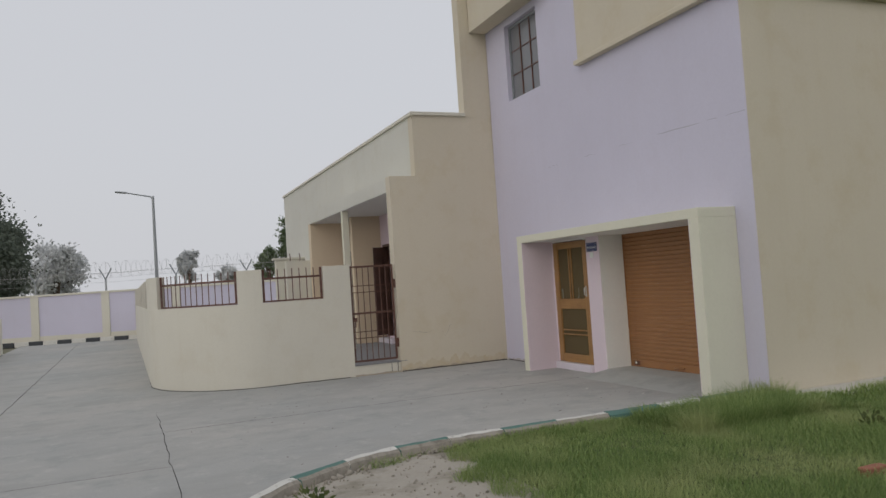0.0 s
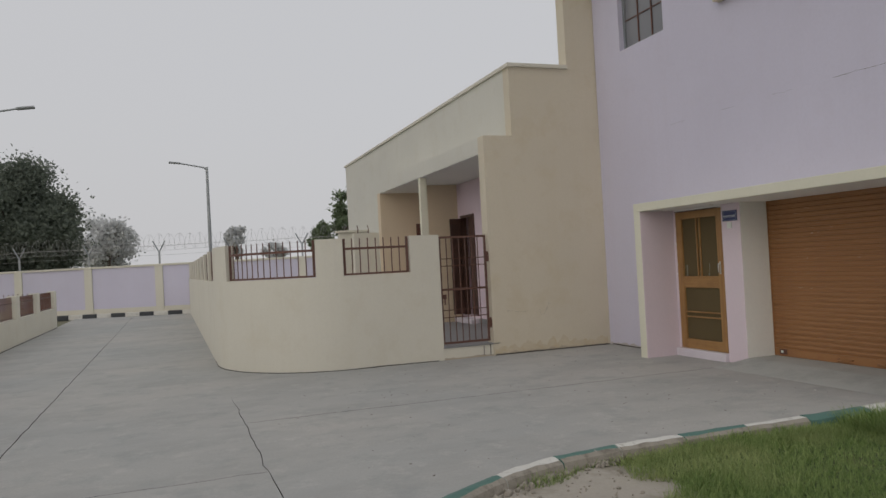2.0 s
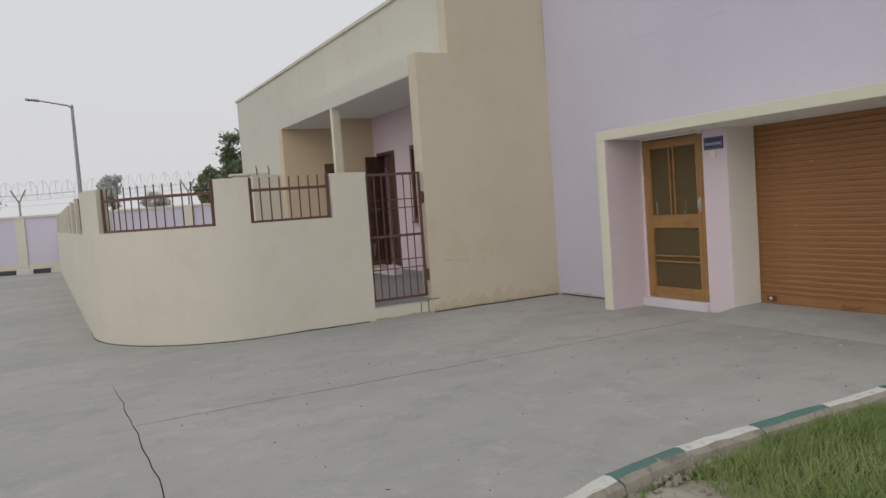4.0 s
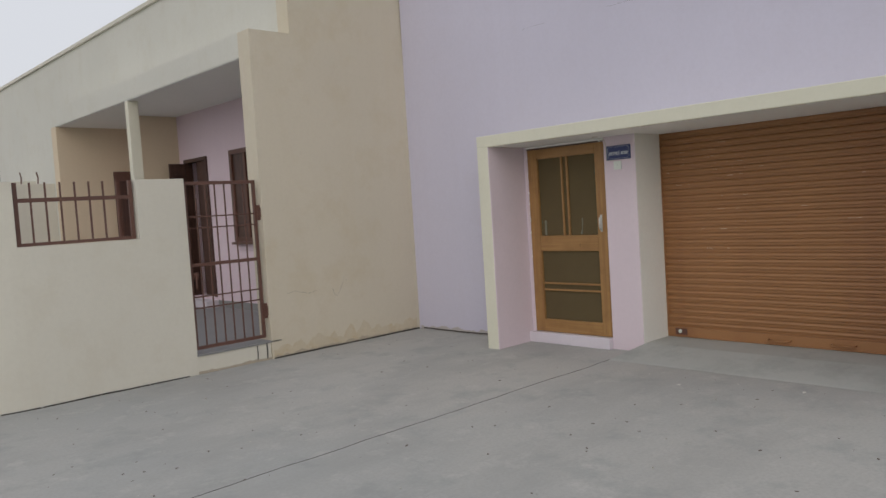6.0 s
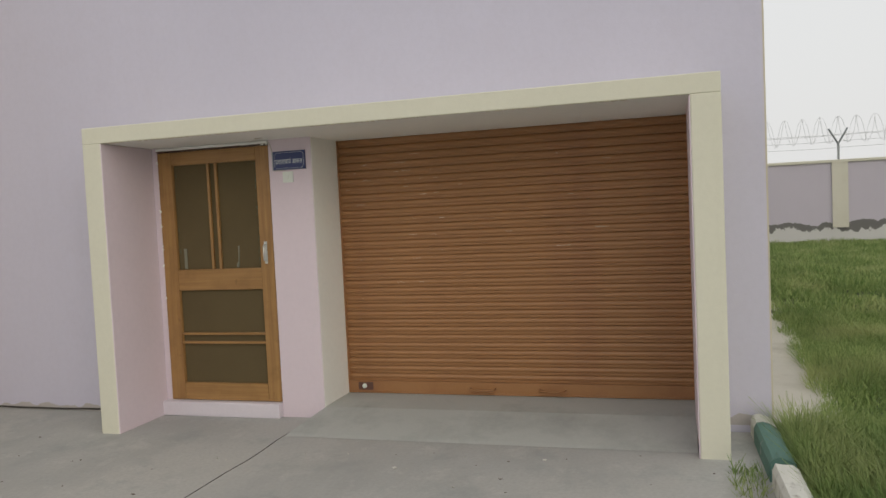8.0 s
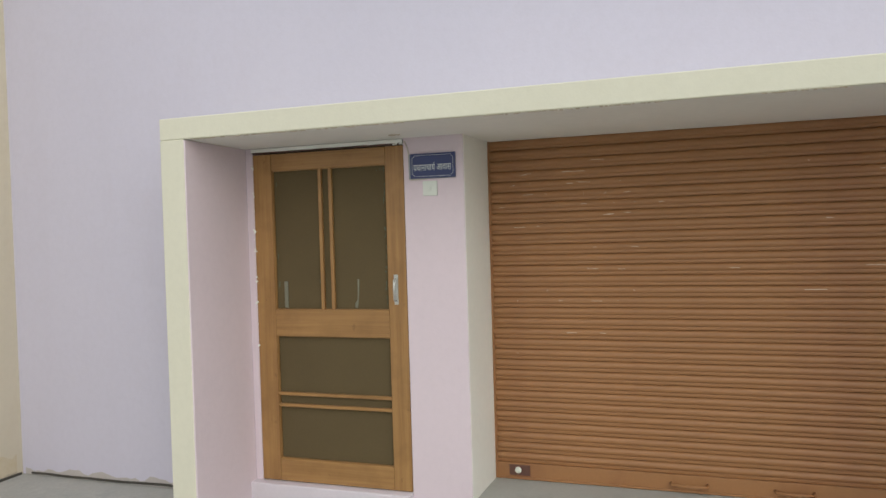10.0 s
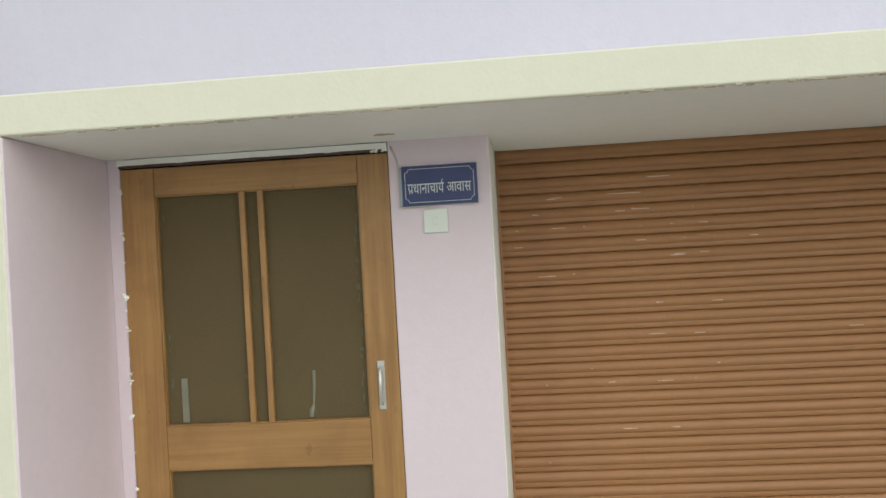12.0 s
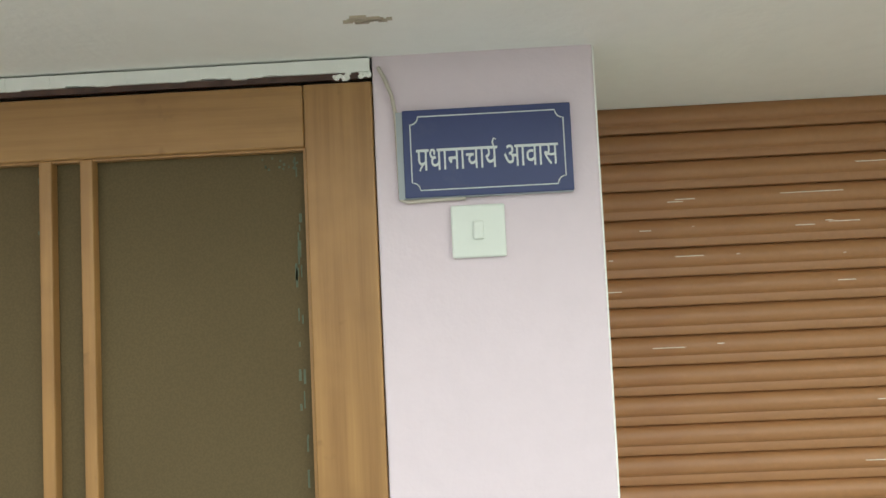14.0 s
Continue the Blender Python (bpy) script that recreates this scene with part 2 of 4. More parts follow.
def mesh_pane():
    """Fine brown insect mesh, lit evenly, with a faint weave."""
    m, n, l, p = nodes_of("brown_mesh_pane")
    v = coords(n, l)
    col = mix(n, l, noise_tex(n, l, v, 2.2, 4), (0.095, 0.071, 0.036), (0.145, 0.109, 0.054))
    col = mix(n, l, remap(n, l, noise_tex(n, l, v, 260, 2), 0.4, 0.6, 0, 0.35), col, (0.08, 0.062, 0.03))
    l.new(col, p.inputs["Base Color"])
    p.inputs["Roughness"].default_value = 0.85
    p.inputs["Specular IOR Level"].default_value = 0.2
    return m


M_mesh = mesh_pane()


def window_glass():
    m, n, l, p = nodes_of("grey_reflection_glass")
    v = coords(n, l)
    # The grey of reflected light is put into the pane colour.
    l.new(mix(n, l, noise_tex(n, l, v, 1.5, 3), (0.17, 0.175, 0.19), (0.23, 0.235, 0.25)), p.inputs["Base Color"])
    p.inputs["Roughness"].default_value = 0.12
    return m


M_glass = window_glass()


# ---- building blocks ----
def part(name, bm, material, parent=None, label="", smooth=False):
    me = bpy.data.meshes.new(name)
    bmesh.ops.recalc_face_normals(bm, faces=bm.faces)
    bm.to_mesh(me)
    bm.free()
    for mt in (material if isinstance(material, (list, tuple)) else (material,)):
        me.materials.append(mt)
    if smooth:
        me.shade_smooth()
    ob = new(name, me)
    ob.parent = parent
    if label:
        tagged(ob, label)
    return ob


def group(name, label, category, at=(0, 0, 0), **more):
    ob = new(name)
    ob.location = at
    ob.empty_display_size = 0.1
    return tagged(ob, label, category, **more)


def box(bm, x0, x1, y0, y1, z0, z1, r=0.0):
    made = bmesh.ops.create_cube(bm, size=1, matrix=Matrix.LocRotScale(((x0 + x1) / 2, (y0 + y1) / 2, (z0 + z1) / 2), None, (abs(x1 - x0), abs(y1 - y0), abs(z1 - z0))))
    if r:
        edges = list({e for v in made["verts"] for e in v.link_edges})
        bmesh.ops.bevel(bm, geom=edges, offset=r, segments=2, affect="EDGES", profile=0.5)
    return bm


def boxes(*specs, r=0.0):
    bm = bmesh.new()
    for s in specs:
        box(bm, *s, r=r)
    return bm


def tube(bm, pts, radii, sides=8, caps=True):
    """A tube along pts with a radius at each."""
    pts = [Vector(q) for q in pts]
    if not isinstance(radii, (list, tuple)):
        radii = [radii] * len(pts)
    rings, ref = [], None
    for i, q in enumerate(pts):
        d = (pts[min(i + 1, len(pts) - 1)] - pts[max(i - 1, 0)]).normalized()
        if ref is None:
            ref = d.orthogonal().normalized()
        a = (ref - d * ref.dot(d)).normalized()
        ref, b = a, d.cross(a)
        rings.append([bm.verts.new(q + radii[i] * (math.cos(2 * math.pi * k / sides) * a + math.sin(2 * math.pi * k / sides) * b)) for k in range(sides)])
    for r0, r1 in zip(rings, rings[1:]):
        for k in range(sides):
            bm.faces.new((r0[k], r0[(k + 1) % sides], r1[(k + 1) % sides], r1[k]))
    if caps:
        bm.faces.new(rings[0][::-1])
        bm.faces.new(rings[-1])
    return bm


def strip(bm, outer, inner, z0, z1):
    """A wall between two plan lines with as many points each."""
    rows = [[bm.verts.new((x, y, z)) for x, y in line] for line, z in ((outer, z0), (outer, z1), (inner, z1), (inner, z0))]
    for a, b in zip(rows, rows[1:] + rows[:1]):
        for i in range(len(outer) - 1):
            bm.faces.new((a[i], a[i + 1], b[i + 1], b[i]))
    for i in (0, -1):
        bm.faces.new([r[i] for r in rows])
    return bm


def prism(bm, poly, z0, z1):
    lo = [bm.verts.new((x, y, z0)) for x, y in poly]
    hi = [bm.verts.new((x, y, z1)) for x, y in poly]
    bm.faces.new(lo[::-1])
    bm.faces.new(hi)
    for i in range(len(poly)):
        j = (i + 1) % len(poly)
        bm.faces.new((lo[i], lo[j], hi[j], hi[i]))
    return bm


def structure(name, bm, material, label, category="wall", smooth=False):
    return tagged(part(name, bm, material, None, label, smooth), category=category, kind="structure")


def share(name, source, parent, m=None):
    ob = new(name, source.data)
    ob.parent = parent
    if m is not None:
        ob.matrix_basis = m
    return ob


def quads(name, corners, material, parent=None):
    """One mesh of loose quads from an array (n, 4, 3)."""
    c = np.asarray(corners, dtype=np.float32)
    k = len(c)
    me = bpy.data.meshes.new(name)
    me.vertices.add(4 * k)
    me.vertices.foreach_set("co", c.reshape(-1))
    me.loops.add(4 * k)
    me.loops.foreach_set("vertex_index", np.arange(4 * k, dtype=np.int32))
    me.polygons.add(k)
    me.polygons.foreach_set("loop_start", np.arange(0, 4 * k, 4, dtype=np.int32))
    me.update(calc_edges=True)
    me.validate()
    me.materials.append(material)
    ob = new(name, me)
    ob.parent = parent
    return ob


# ---- ground ----
structure("ground", boxes((-600, 600, -600, 600, -0.3, -0.06)), M_ground, "open dry ground with patchy grass round the compound", "ground")
structure("joint_bed", boxes((-4.2, 7.6, -12, 39.2, -0.055, -0.02)), M_bed, "dark dirt in the joints of the concrete yard", "ground")

JOINT = 0.010


def wavy(a, b, seed, sway=0.02, step=0.22):
    """A cracked joint from a to b in plan."""
    a, b = Vector((*a, 0)), Vector((*b, 0))
    k = max(2, int((b - a).length / step))
    side = Vector((-(b - a).y, (b - a).x, 0)).normalized()
    return [((q := a.lerp(b, i / k) + side * (sway * 2 * noise.noise((seed, i * 0.55, 0)) if 0 < i < k else 0)).x, q.y) for i in range(k + 1)]


def shifted(line, dx, dy):
    return [(x + dx, y + dy) for x, y in line]


pavement = group("pavement", "grey weathered concrete yard in large cast slabs", "pavement", kind="structure")
jx1 = wavy((-1.8, -12), (-1.8, 39), 3.1, 0.01)
jx2a, jx2b = wavy((0.44, -12), (0.44, 8.53), 5.2), wavy((0.44, 8.53), (0.44, 10.64), 6.6)
jx2c = wavy((0.44, 10.64), (0.44, 39), 8.7)
jy1 = wavy((-1.8, 8.53), (0.44, 8.53), 9.3)
jy2 = wavy((0.44, 10.64), (7.6, 10.64), 12.4, 0.012)
J = JOINT / 2


def closing(line, side):
    """The joint fades out beyond the bend of the court wall."""
    return [(x + side * 0.004 * max(0.0, min(1.0, (12.6 - y) / 1.2)), y) for x, y in line]


slabs = [
    [(-4.15, -12)] + shifted(jx1, -J, 0) + [(-4.15, 39)],
    shifted(jx1, J, 0)[:1] + shifted(jx2a, -0.004, 0)[:-1] + shifted(jy1[::-1], 0, -0.7 * J) + [p for p in shifted(jx1, J, 0) if p[1] < 8.38][::-1][:-1],
    shifted(jy1, 0, 0.7 * J) + shifted(jx2b, -0.004, 0)[1:] + closing(jx2c, -1)[1:] + [p for p in shifted(jx1, J, 0) if p[1] > 8.68][::-1],
    [(7.6, -12)] + [(7.6, 10.63)] + shifted(jy2[::-1], 0, -0.9 * J)[1:-1] + shifted(jx2b[::-1], 0.004, 0) + shifted(jx2a[::-1], 0.004, 0)[1:],
    shifted(jy2, 0, 0.9 * J) + [(7.6, 39)] + closing(jx2c[::-1], 1)[:-1],
]
for s in slabs:
    bm = prism(bmesh.new(), s, -0.018, 0.0)
    for f in list(bm.faces)[2:]:
        f.material_index = 1
    part("slab", bm, (M_concrete, M_bed), pavement)

# lawn inside the kerb, with a bare patch at the bend
KC, KRX, KRY = (3.1, 5.0), 2.75, 2.42


def kerb_line(off=0.0, y_end=-12.0):
    """Plan of the kerb: along the drive, round the bend and up to the house."""
    pts = [(KC[0] - KRX + off, y_end + i * (KC[1] - y_end) / 20) for i in range(20)]
    pts += [(KC[0] - (KRX - off) * math.cos(a), KC[1] + (KRY - off) * math.sin(a)) for a in (i * math.pi / 2 / 28 for i in range(28))]
    pts += [(KC[0] + i * (7.02 - KC[0]) / 20, KC[1] + KRY - off) for i in range(21)]
    return pts


edge = kerb_line(0.11)
structure("lawn", prism(bmesh.new(), edge + [(7.02, 7.26), (28.5, 7.26), (28.5, -12)], -0.05, 0.035), M_turf, "green lawn of uneven uncut grass", "lawn")
bare = [(0.62 + 0, 4.3), (0.62, 5.6), (1.05, 6.45), (1.6, 6.95), (2.2, 7.16), (2.75, 7.2), (2.98, 7.0), (2.9, 6.55), (2.88, 6.1), (2.9, 5.5), (2.84, 4.8), (2.86, 4.12), (1.1, 4.05)]
structure("bare_soil", prism(bmesh.new(), bare, 0.0, 0.042), M_soil, "bare dusty soil with gravel beside the kerb", "ground")
structure("side_path", prism(bmesh.new(), [(7.06, 7.28), (7.06, 6.8), (9.0, 6.66), (12.3, 6.44), (22.6, 6.28), (22.6, 7.28)], -0.05, 0.06), M_path, "pale concrete strip along the side of the house", "path")

# ---- kerb stones ----
kerb = group("kerb", "low kerb of green and white painted concrete round the lawn", "kerb", kind="structure")
kl, ki = kerb_line(0.0), kerb_line(0.13)
lens_ = [0.0]
for p, q in zip(kl, kl[1:]):
    lens_.append(lens_[-1] + math.dist(p, q))


def on(line, s):
    i = max(0, min(len(lens_) - 2, int(np.searchsorted(lens_, s)) - 1))
    f = (s - lens_[i]) / (lens_[i + 1] - lens_[i])
    return (line[i][0] * (1 - f) + line[i + 1][0] * f, line[i][1] * (1 - f) + line[i + 1][1] * f)


s0 = next(s for s, p in zip(lens_, kl) if p[0] > 1.76)
rest = lens_[-1]
straight = next(s for s, p in zip(lens_, kl) if p[0] >= 3.099)
at_x = lambda x: straight + (x - 3.1)
cuts = [s0 - 0.62 * k for k in range(14, 0, -1)] + [s0, at_x(2.33), at_x(2.91), at_x(3.52), at_x(4.15), at_x(4.78), at_x(5.48), at_x(6.03), at_x(6.11), at_x(6.83), at_x(7.02)]
for k, (a, b) in enumerate(zip(cuts, cuts[1:])):
    if b - a < 0.15 and k == len(cuts) - 4:
        continue
    white = (k % 2 == 0) if k < len(cuts) - 4 else (k % 2 == 1)
    rnd = random.Random(40 + k)
    bm = bmesh.new()
    steps = 5
    prof = [(0.0, -0.02, 0), (0.0, 0.10, 0), (0.018, 0.132, 0), (0.055, 0.136, 0), (0.1, 0.128, 1), (0.135, 0.105, 1), (0.145, 0.06, 1), (0.145, -0.02, 1)]
    rows = []
    for i in range(steps + 1):
        s = a + 0.004 + (b - a - 0.008) * i / steps
        o, n_ = on(kl, s), on(ki, s)
        rows.append([bm.verts.new((o[0] + (n_[0] - o[0]) * u / 0.13, o[1] + (n_[1] - o[1]) * u / 0.13, z + (rnd.uniform(-0.006, 0.006) if z > 0.05 else 0))) for u, z, _ in prof])
    for r0, r1 in zip(rows, rows[1:]):
        for j in range(len(prof) - 1):
            f = bm.faces.new((r0[j], r0[j + 1], r1[j + 1], r1[j]))
            f.material_index = prof[j][2] if a < at_x(4.3) else 0
    bm.faces.new(rows[0])
    bm.faces.new(rows[-1][::-1])
    part("kerb_stone", bm, (M_kwhite if white else M_kgreen, M_kraw), kerb)

# ---- main house ----
X, YR, YL, TOP = 7.05, 7.28, 13.93, 8.2
bm = boxes((X, 7.55, 11.975, YL, 0, 5.0), (X, 7.55, 13.14, YL, 5.0, 6.45), (X, 7.55, YR, 11.95, 5.0, 6.45), (X, 7.55, YR, YL, 6.45, TOP),
           (X, 7.55, YR, 7.72, 0, 5.0), (X, 7.55, 7.72, 11.975, 2.262, 5.0))
structure("wall_front", bm, M_lilac, "lilac distempered front wall of the house, stained plaster")
structure("wall_side", boxes((X + 0.006, 19.0, YR - 0.012, YR + 0.25, 0, 5.0), (X + 0.006, 19.0, YR - 0.012, YR + 0.25, 5.0, TOP)), M_beige, "beige side wall of the house")
structure("wall_rear", boxes((18.8, 19.0, YR + 0.25, 14.2, 0, TOP), (7.55, 18.8, 14.0, 14.2, 0, TOP)), M_beige, "plain beige rear walls of the house")
structure("roof_main", boxes((6.44, 19.05, YR - 0.05, 14.25, TOP, TOP + 0.15)), M_white, "flat white roof slab of the house", "roof")
structure("column_wall", boxes((X, 7.55, 10.54, 10.906, 0, 2.235), (X, 7.4, 11.925, 11.975, 0, 2.235), r=0.004), M_pink, "pinkish plastered pier between door and shutter")
structure("reveal", prism(bmesh.new(), [(X + 0.006, 10.5368), (7.549, 10.517), (7.549, 10.541), (X + 0.006, 10.541)], 0, 2.234), M_white, "off-white plaster reveal beside the shutter")
structure("door_sill", boxes((6.985, 7.4, 10.905, 11.98, 0, 0.118), r=0.008), M_plinth, "lilac-white painted sill under the door", "sill")
structure("wall_inner", boxes((7.62, 7.72, 7.3, 12.2, 0, 2.4)), M_white, "plain inner wall behind door and shutter")

fascia = group("parapet_band", "beige projecting band with a moulded lip high on the house", "parapet", kind="structure")
part("band", boxes((6.985, X, YR - 0.06, 10.64, 5.05, TOP)), M_beige, fascia)
part("lip", boxes((6.93, X, YR - 0.11, 10.69, 4.985, 5.06), (X, 19.0, YR - 0.11, YR - 0.013, 4.985, 5.06), r=0.01), M_beige, fascia)
structure("upper_return", boxes((6.47, 7.3, YL + 0.012, 14.2, 4.88, TOP)), M_beige, "beige upper storey beside the window")
structure("window_hood", boxes((6.68, X, 11.6, YL, 6.58, TOP - 0.1), r=0.01), M_beige, "beige sunshade band above the upper window", "sunshade")

win = group("window_1", "grey upper window with iron bars and dark glass", "window", kind="structure")
part("window_frame", boxes((7.14, 7.2, 11.95, 12.0, 5.0, 6.45), (7.14, 7.2, 13.09, 13.14, 5.0, 6.45), (7.14, 7.2, 12.0, 13.09, 5.0, 5.05), (7.14, 7.2, 12.0, 13.09, 6.4, 6.45)), M_galv, win)
for r_ in range(3):
    for c_ in range(3):
        y0, z0 = 12.0 + 0.3633 * c_, 5.05 + 0.45 * r_
        part("pane", boxes((7.166, 7.172, y0 + 0.001, y0 + 0.3623, z0 + 0.001, z0 + 0.449)), M_glass, win)
for k in (1, 2):
    part("glazing_bar", boxes((7.145, 7.165, 11.991 + 0.3633 * k, 12.009 + 0.3633 * k, 5.05, 6.4)), M_iron, win)
    part("glazing_bar", boxes((7.149, 7.161, 12.0, 13.09, 5.042 + 0.45 * k, 5.058 + 0.45 * k)), M_iron, win)
# Dark box added behind the panes for the unlit room.
part("window_back", boxes((7.3, 7.5, 11.96, 13.13, 5.01, 6.44)), M_dark_wood_and_shade, win)

# portal round door and shutter
portal = group("portal", "pale yellow projecting surround of the door and garage shutter", "surround", kind="structure")
part("left_pillar", boxes((6.455, X - 0.001, 11.982, 12.14, -0.03, 2.213), r=0.006), M_portal, portal)
part("right_pillar", boxes((6.455, X - 0.001, 7.59, 7.765, -0.03, 2.213), r=0.006), M_portal, portal)
part("lintel", boxes((6.455, X - 0.001, 7.59, 12.14, 2.213, 2.335), r=0.006), M_portal, portal)
part("lining", boxes((6.459, X, 11.974, 11.983, 0, 2.209)), M_pink, portal, "pink-lilac inner face")
part("lining", prism(bmesh.new(), [(6.459, 7.773), (6.459, 7.766), (X + 0.002, 7.766), (X + 0.002, 7.722), (7.549, 7.722), (7.549, 7.738)], 0, 2.209), M_pink, portal, "pink-lilac inner face")
bm = bmesh.new()
sof = [[bm.verts.new((x, y, z)) for x, z in ((6.475, 2.212), (7.56, 2.208), (7.56, 2.26), (6.475, 2.26))] for y in (7.725, 11.976)]
for i in range(4):
    bm.faces.new((sof[0][i], sof[0][(i + 1) % 4], sof[1][(i + 1) % 4], sof[1][i]))
bm.faces.new(sof[0])
bm.faces.new(sof[1][::-1])
part("soffit", bm, M_white, portal, "off-white underside")
rnd = random.Random(8)
bm = bmesh.new()
for k in range(230):
    y, w = rnd.uniform(7.8, 11.95), rnd.uniform(0.004, 0.03)
    if noise.noise((y * 1.9, 4.4, 0)) < -0.12:
        continue
    u, d = rnd.uniform(0.0, 0.012), rnd.uniform(0.004, 0.012)
    box(bm, 6.457 + u, 6.457 + u + d, y, y + w, 2.2105 - rnd.uniform(0, 0.0015), 2.2135)
part("chipped_edge", bm, M_ochre_dark, portal, "grey chips along the lower edge")

# garage floor and ramp
bm = bmesh.new()
ramp = [[bm.verts.new(v) for v in r] for r in (
    [(6.56, 7.775, 0.002), (6.60, 7.775, 0.012), (7.06, 7.757, 0.092), (7.6, 7.735, 0.098), (7.6, 7.735, -0.01), (6.60, 7.775, -0.01)],
    [(6.56, 10.64, 0.002), (6.60, 10.63, 0.012), (7.06, 10.53, 0.092), (7.6, 10.53, 0.098), (7.6, 10.53, -0.01), (6.60, 10.62, -0.01)])]
for i in range(6):
    j = (i + 1) % 6
    bm.faces.new((ramp[0][i], ramp[0][j], ramp[1][j], ramp[1][i]))
bm.faces.new(ramp[0])
bm.faces.new(ramp[1][::-1])
structure("garage_ramp", bm, M_ramp, "smooth cement ramp in front of the garage shutter", "ramp")

# rolling shutter
shutter = group("garage_shutter", "closed brown painted rolling garage shutter with scratches", "shutter")
PITCH, SY0, SY1, SX = 0.0650, 7.742, 10.516, 7.52
prof = [(0.009, 0.0), (-0.006, 0.0008), (-0.0085, 0.003), (-0.0035, 0.0185), (-0.0035, 0.0205), (-0.0085, 0.0225), (-0.0125, 0.027), (-0.0148, 0.033), (-0.0155, 0.0395), (-0.0145, 0.046), (-0.0115, 0.053), (-0.007, 0.0595), (-0.002, 0.0622), (0.009, 0.0632), (0.009, PITCH)]
bm = bmesh.new()
rows = [[bm.verts.new((SX + dx, y, dz)) for dx, dz in prof] for y in (SY0, SY1)]
for j in range(len(prof) - 1):
    bm.faces.new((rows[0][j], rows[0][j + 1], rows[1][j + 1], rows[1][j]))
slat = part("slat", bm, M_shutter, shutter, smooth=True)
slat.location = (0, 0, 0.2)
for k in range(1, 32):
    share("slat", slat, shutter, Matrix.Translation((0, 0, 0.2 + PITCH * k)))
part("bottom_rail", boxes((SX - 0.022, SX + 0.02, SY0, SY1, 0.112, 0.2), (SX - 0.03, SX + 0.02, SY0, SY1, 0.1, 0.114), r=0.003), M_shutter, shutter)
for y in (9.36, 8.80):
    bm = bmesh.new()
    tube(bm, [(SX - 0.02, y + 0.10, 0.15), (SX - 0.06, y + 0.095, 0.148), (SX - 0.066, y, 0.147), (SX - 0.06, y - 0.095, 0.148), (SX - 0.02, y - 0.10, 0.15)], 0.009, 8)
    part("pull_handle", bm, M_shutter, shutter, smooth=True)
bm = bmesh.new()
box(bm, SX - 0.028, SX - 0.022, 10.30, 10.43, 0.125, 0.19, r=0.002)
lk = part("lock", bm, M_iron, shutter, "dark lock plate")
bm = bmesh.new()
tube(bm, [(SX - 0.026, 10.372, 0.16), (SX - 0.034, 10.372, 0.16), (SX - 0.042, 10.372, 0.16), (SX - 0.046, 10.372, 0.16)], [0.012, 0.021, 0.02, 0.012], 12)
part("knob", bm, M_plastic, lk, "white round knob", True)
part("guide_rail", boxes((SX - 0.028, SX + 0.02, 10.508, 10.5175, 0.1, 2.21)), M_shutter, shutter)
rnd = random.Random(5)
for k in range(46):
    row = rnd.choice((29, 28, 27, 27, 26, 26, 26, 25, 25, 24, 23, 22, 20, 18, 16, 15, 12, 10, 9))
    y = rnd.uniform(9.6, 10.46) if k < 34 else rnd.uniform(7.9, 10.4)
    w, z = rnd.choice((0.006, 0.012, 0.03, 0.05, 0.1)) * rnd.uniform(0.6, 1.4), 0.2 + PITCH * row + rnd.choice((0.036, 0.039, 0.041, 0.044))
    part("scratch", boxes((SX - 0.0165, SX - 0.0138, y, y + w, z - 0.0008, z + 0.0008)), M_scratch, shutter)

# screen door
door = group("screen_door", "varnished teak screen door with brown mesh panes", "door")
DY0, DY1, DZ0, DZ1, DX = 10.909, 11.922, 0.12, 2.174, 7.048
part("stile", boxes((DX, DX + 0.04, DY0 - 0.0012, 11.022, DZ0 + 0.004, DZ1 - 0.005), r=0.003), M_teak, door)
part("stile", boxes((DX, DX + 0.04, 11.795, DY1 + 0.001, DZ0 + 0.004, DZ1 - 0.005), r=0.003), M_teak, door)
part("top_rail", boxes((DX, DX + 0.04, 11.023, 11.794, 2.064, DZ1 - 0.005), r=0.004), M_teak_y, door)
part("middle_rail", boxes((DX, DX + 0.04, 11.023, 11.794, 1.035, 1.2), r=0.004), M_teak_y, door)
part("bottom_rail", boxes((DX, DX + 0.04, 11.023, 11.794, DZ0 + 0.004, 0.262), r=0.004), M_teak_y, door)
for y in (11.393, 11.463):
    part("glazing_bar", boxes((DX + 0.004, DX + 0.026, y - 0.011, y + 0.011, 1.2, 2.064), r=0.003), M_teak, door)
for z in (0.60, 0.672):
    part("glazing_bar", boxes((DX + 0.004, DX + 0.026, 11.023, 11.794, z - 0.01, z + 0.01), r=0.003), M_teak_y, door)
for z0, z1 in ((1.2, 2.064), (0.262, 1.035)):
    part("mesh_pane", boxes((DX + 0.026, DX + 0.03, 11.022, 11.795, z0, z1)), M_mesh, door, "brown insect mesh")
    part("bead", boxes((DX + 0.008, DX + 0.025, 11.023, 11.027, z0, z1), (DX + 0.008, DX + 0.025, 11.79, 11.794, z0, z1), (DX + 0.008, DX + 0.025, 11.027, 11.79, z1 - 0.004, z1), (DX + 0.008, DX + 0.025, 11.027, 11.79, z0, z0 + 0.004)), M_teak, door)
hd = part("handle", boxes((DX - 0.006, DX, 10.960, 10.986, 1.235, 1.412), r=0.002), M_chrome, door, "brushed metal pull handle on a plate")
bm = bmesh.new()
tube(bm, [(DX - 0.006, 10.973, 1.258), (DX - 0.034, 10.973, 1.266), (DX - 0.038, 10.973, 1.324), (DX - 0.034, 10.973, 1.38), (DX - 0.006, 10.973, 1.388)], 0.007, 8)
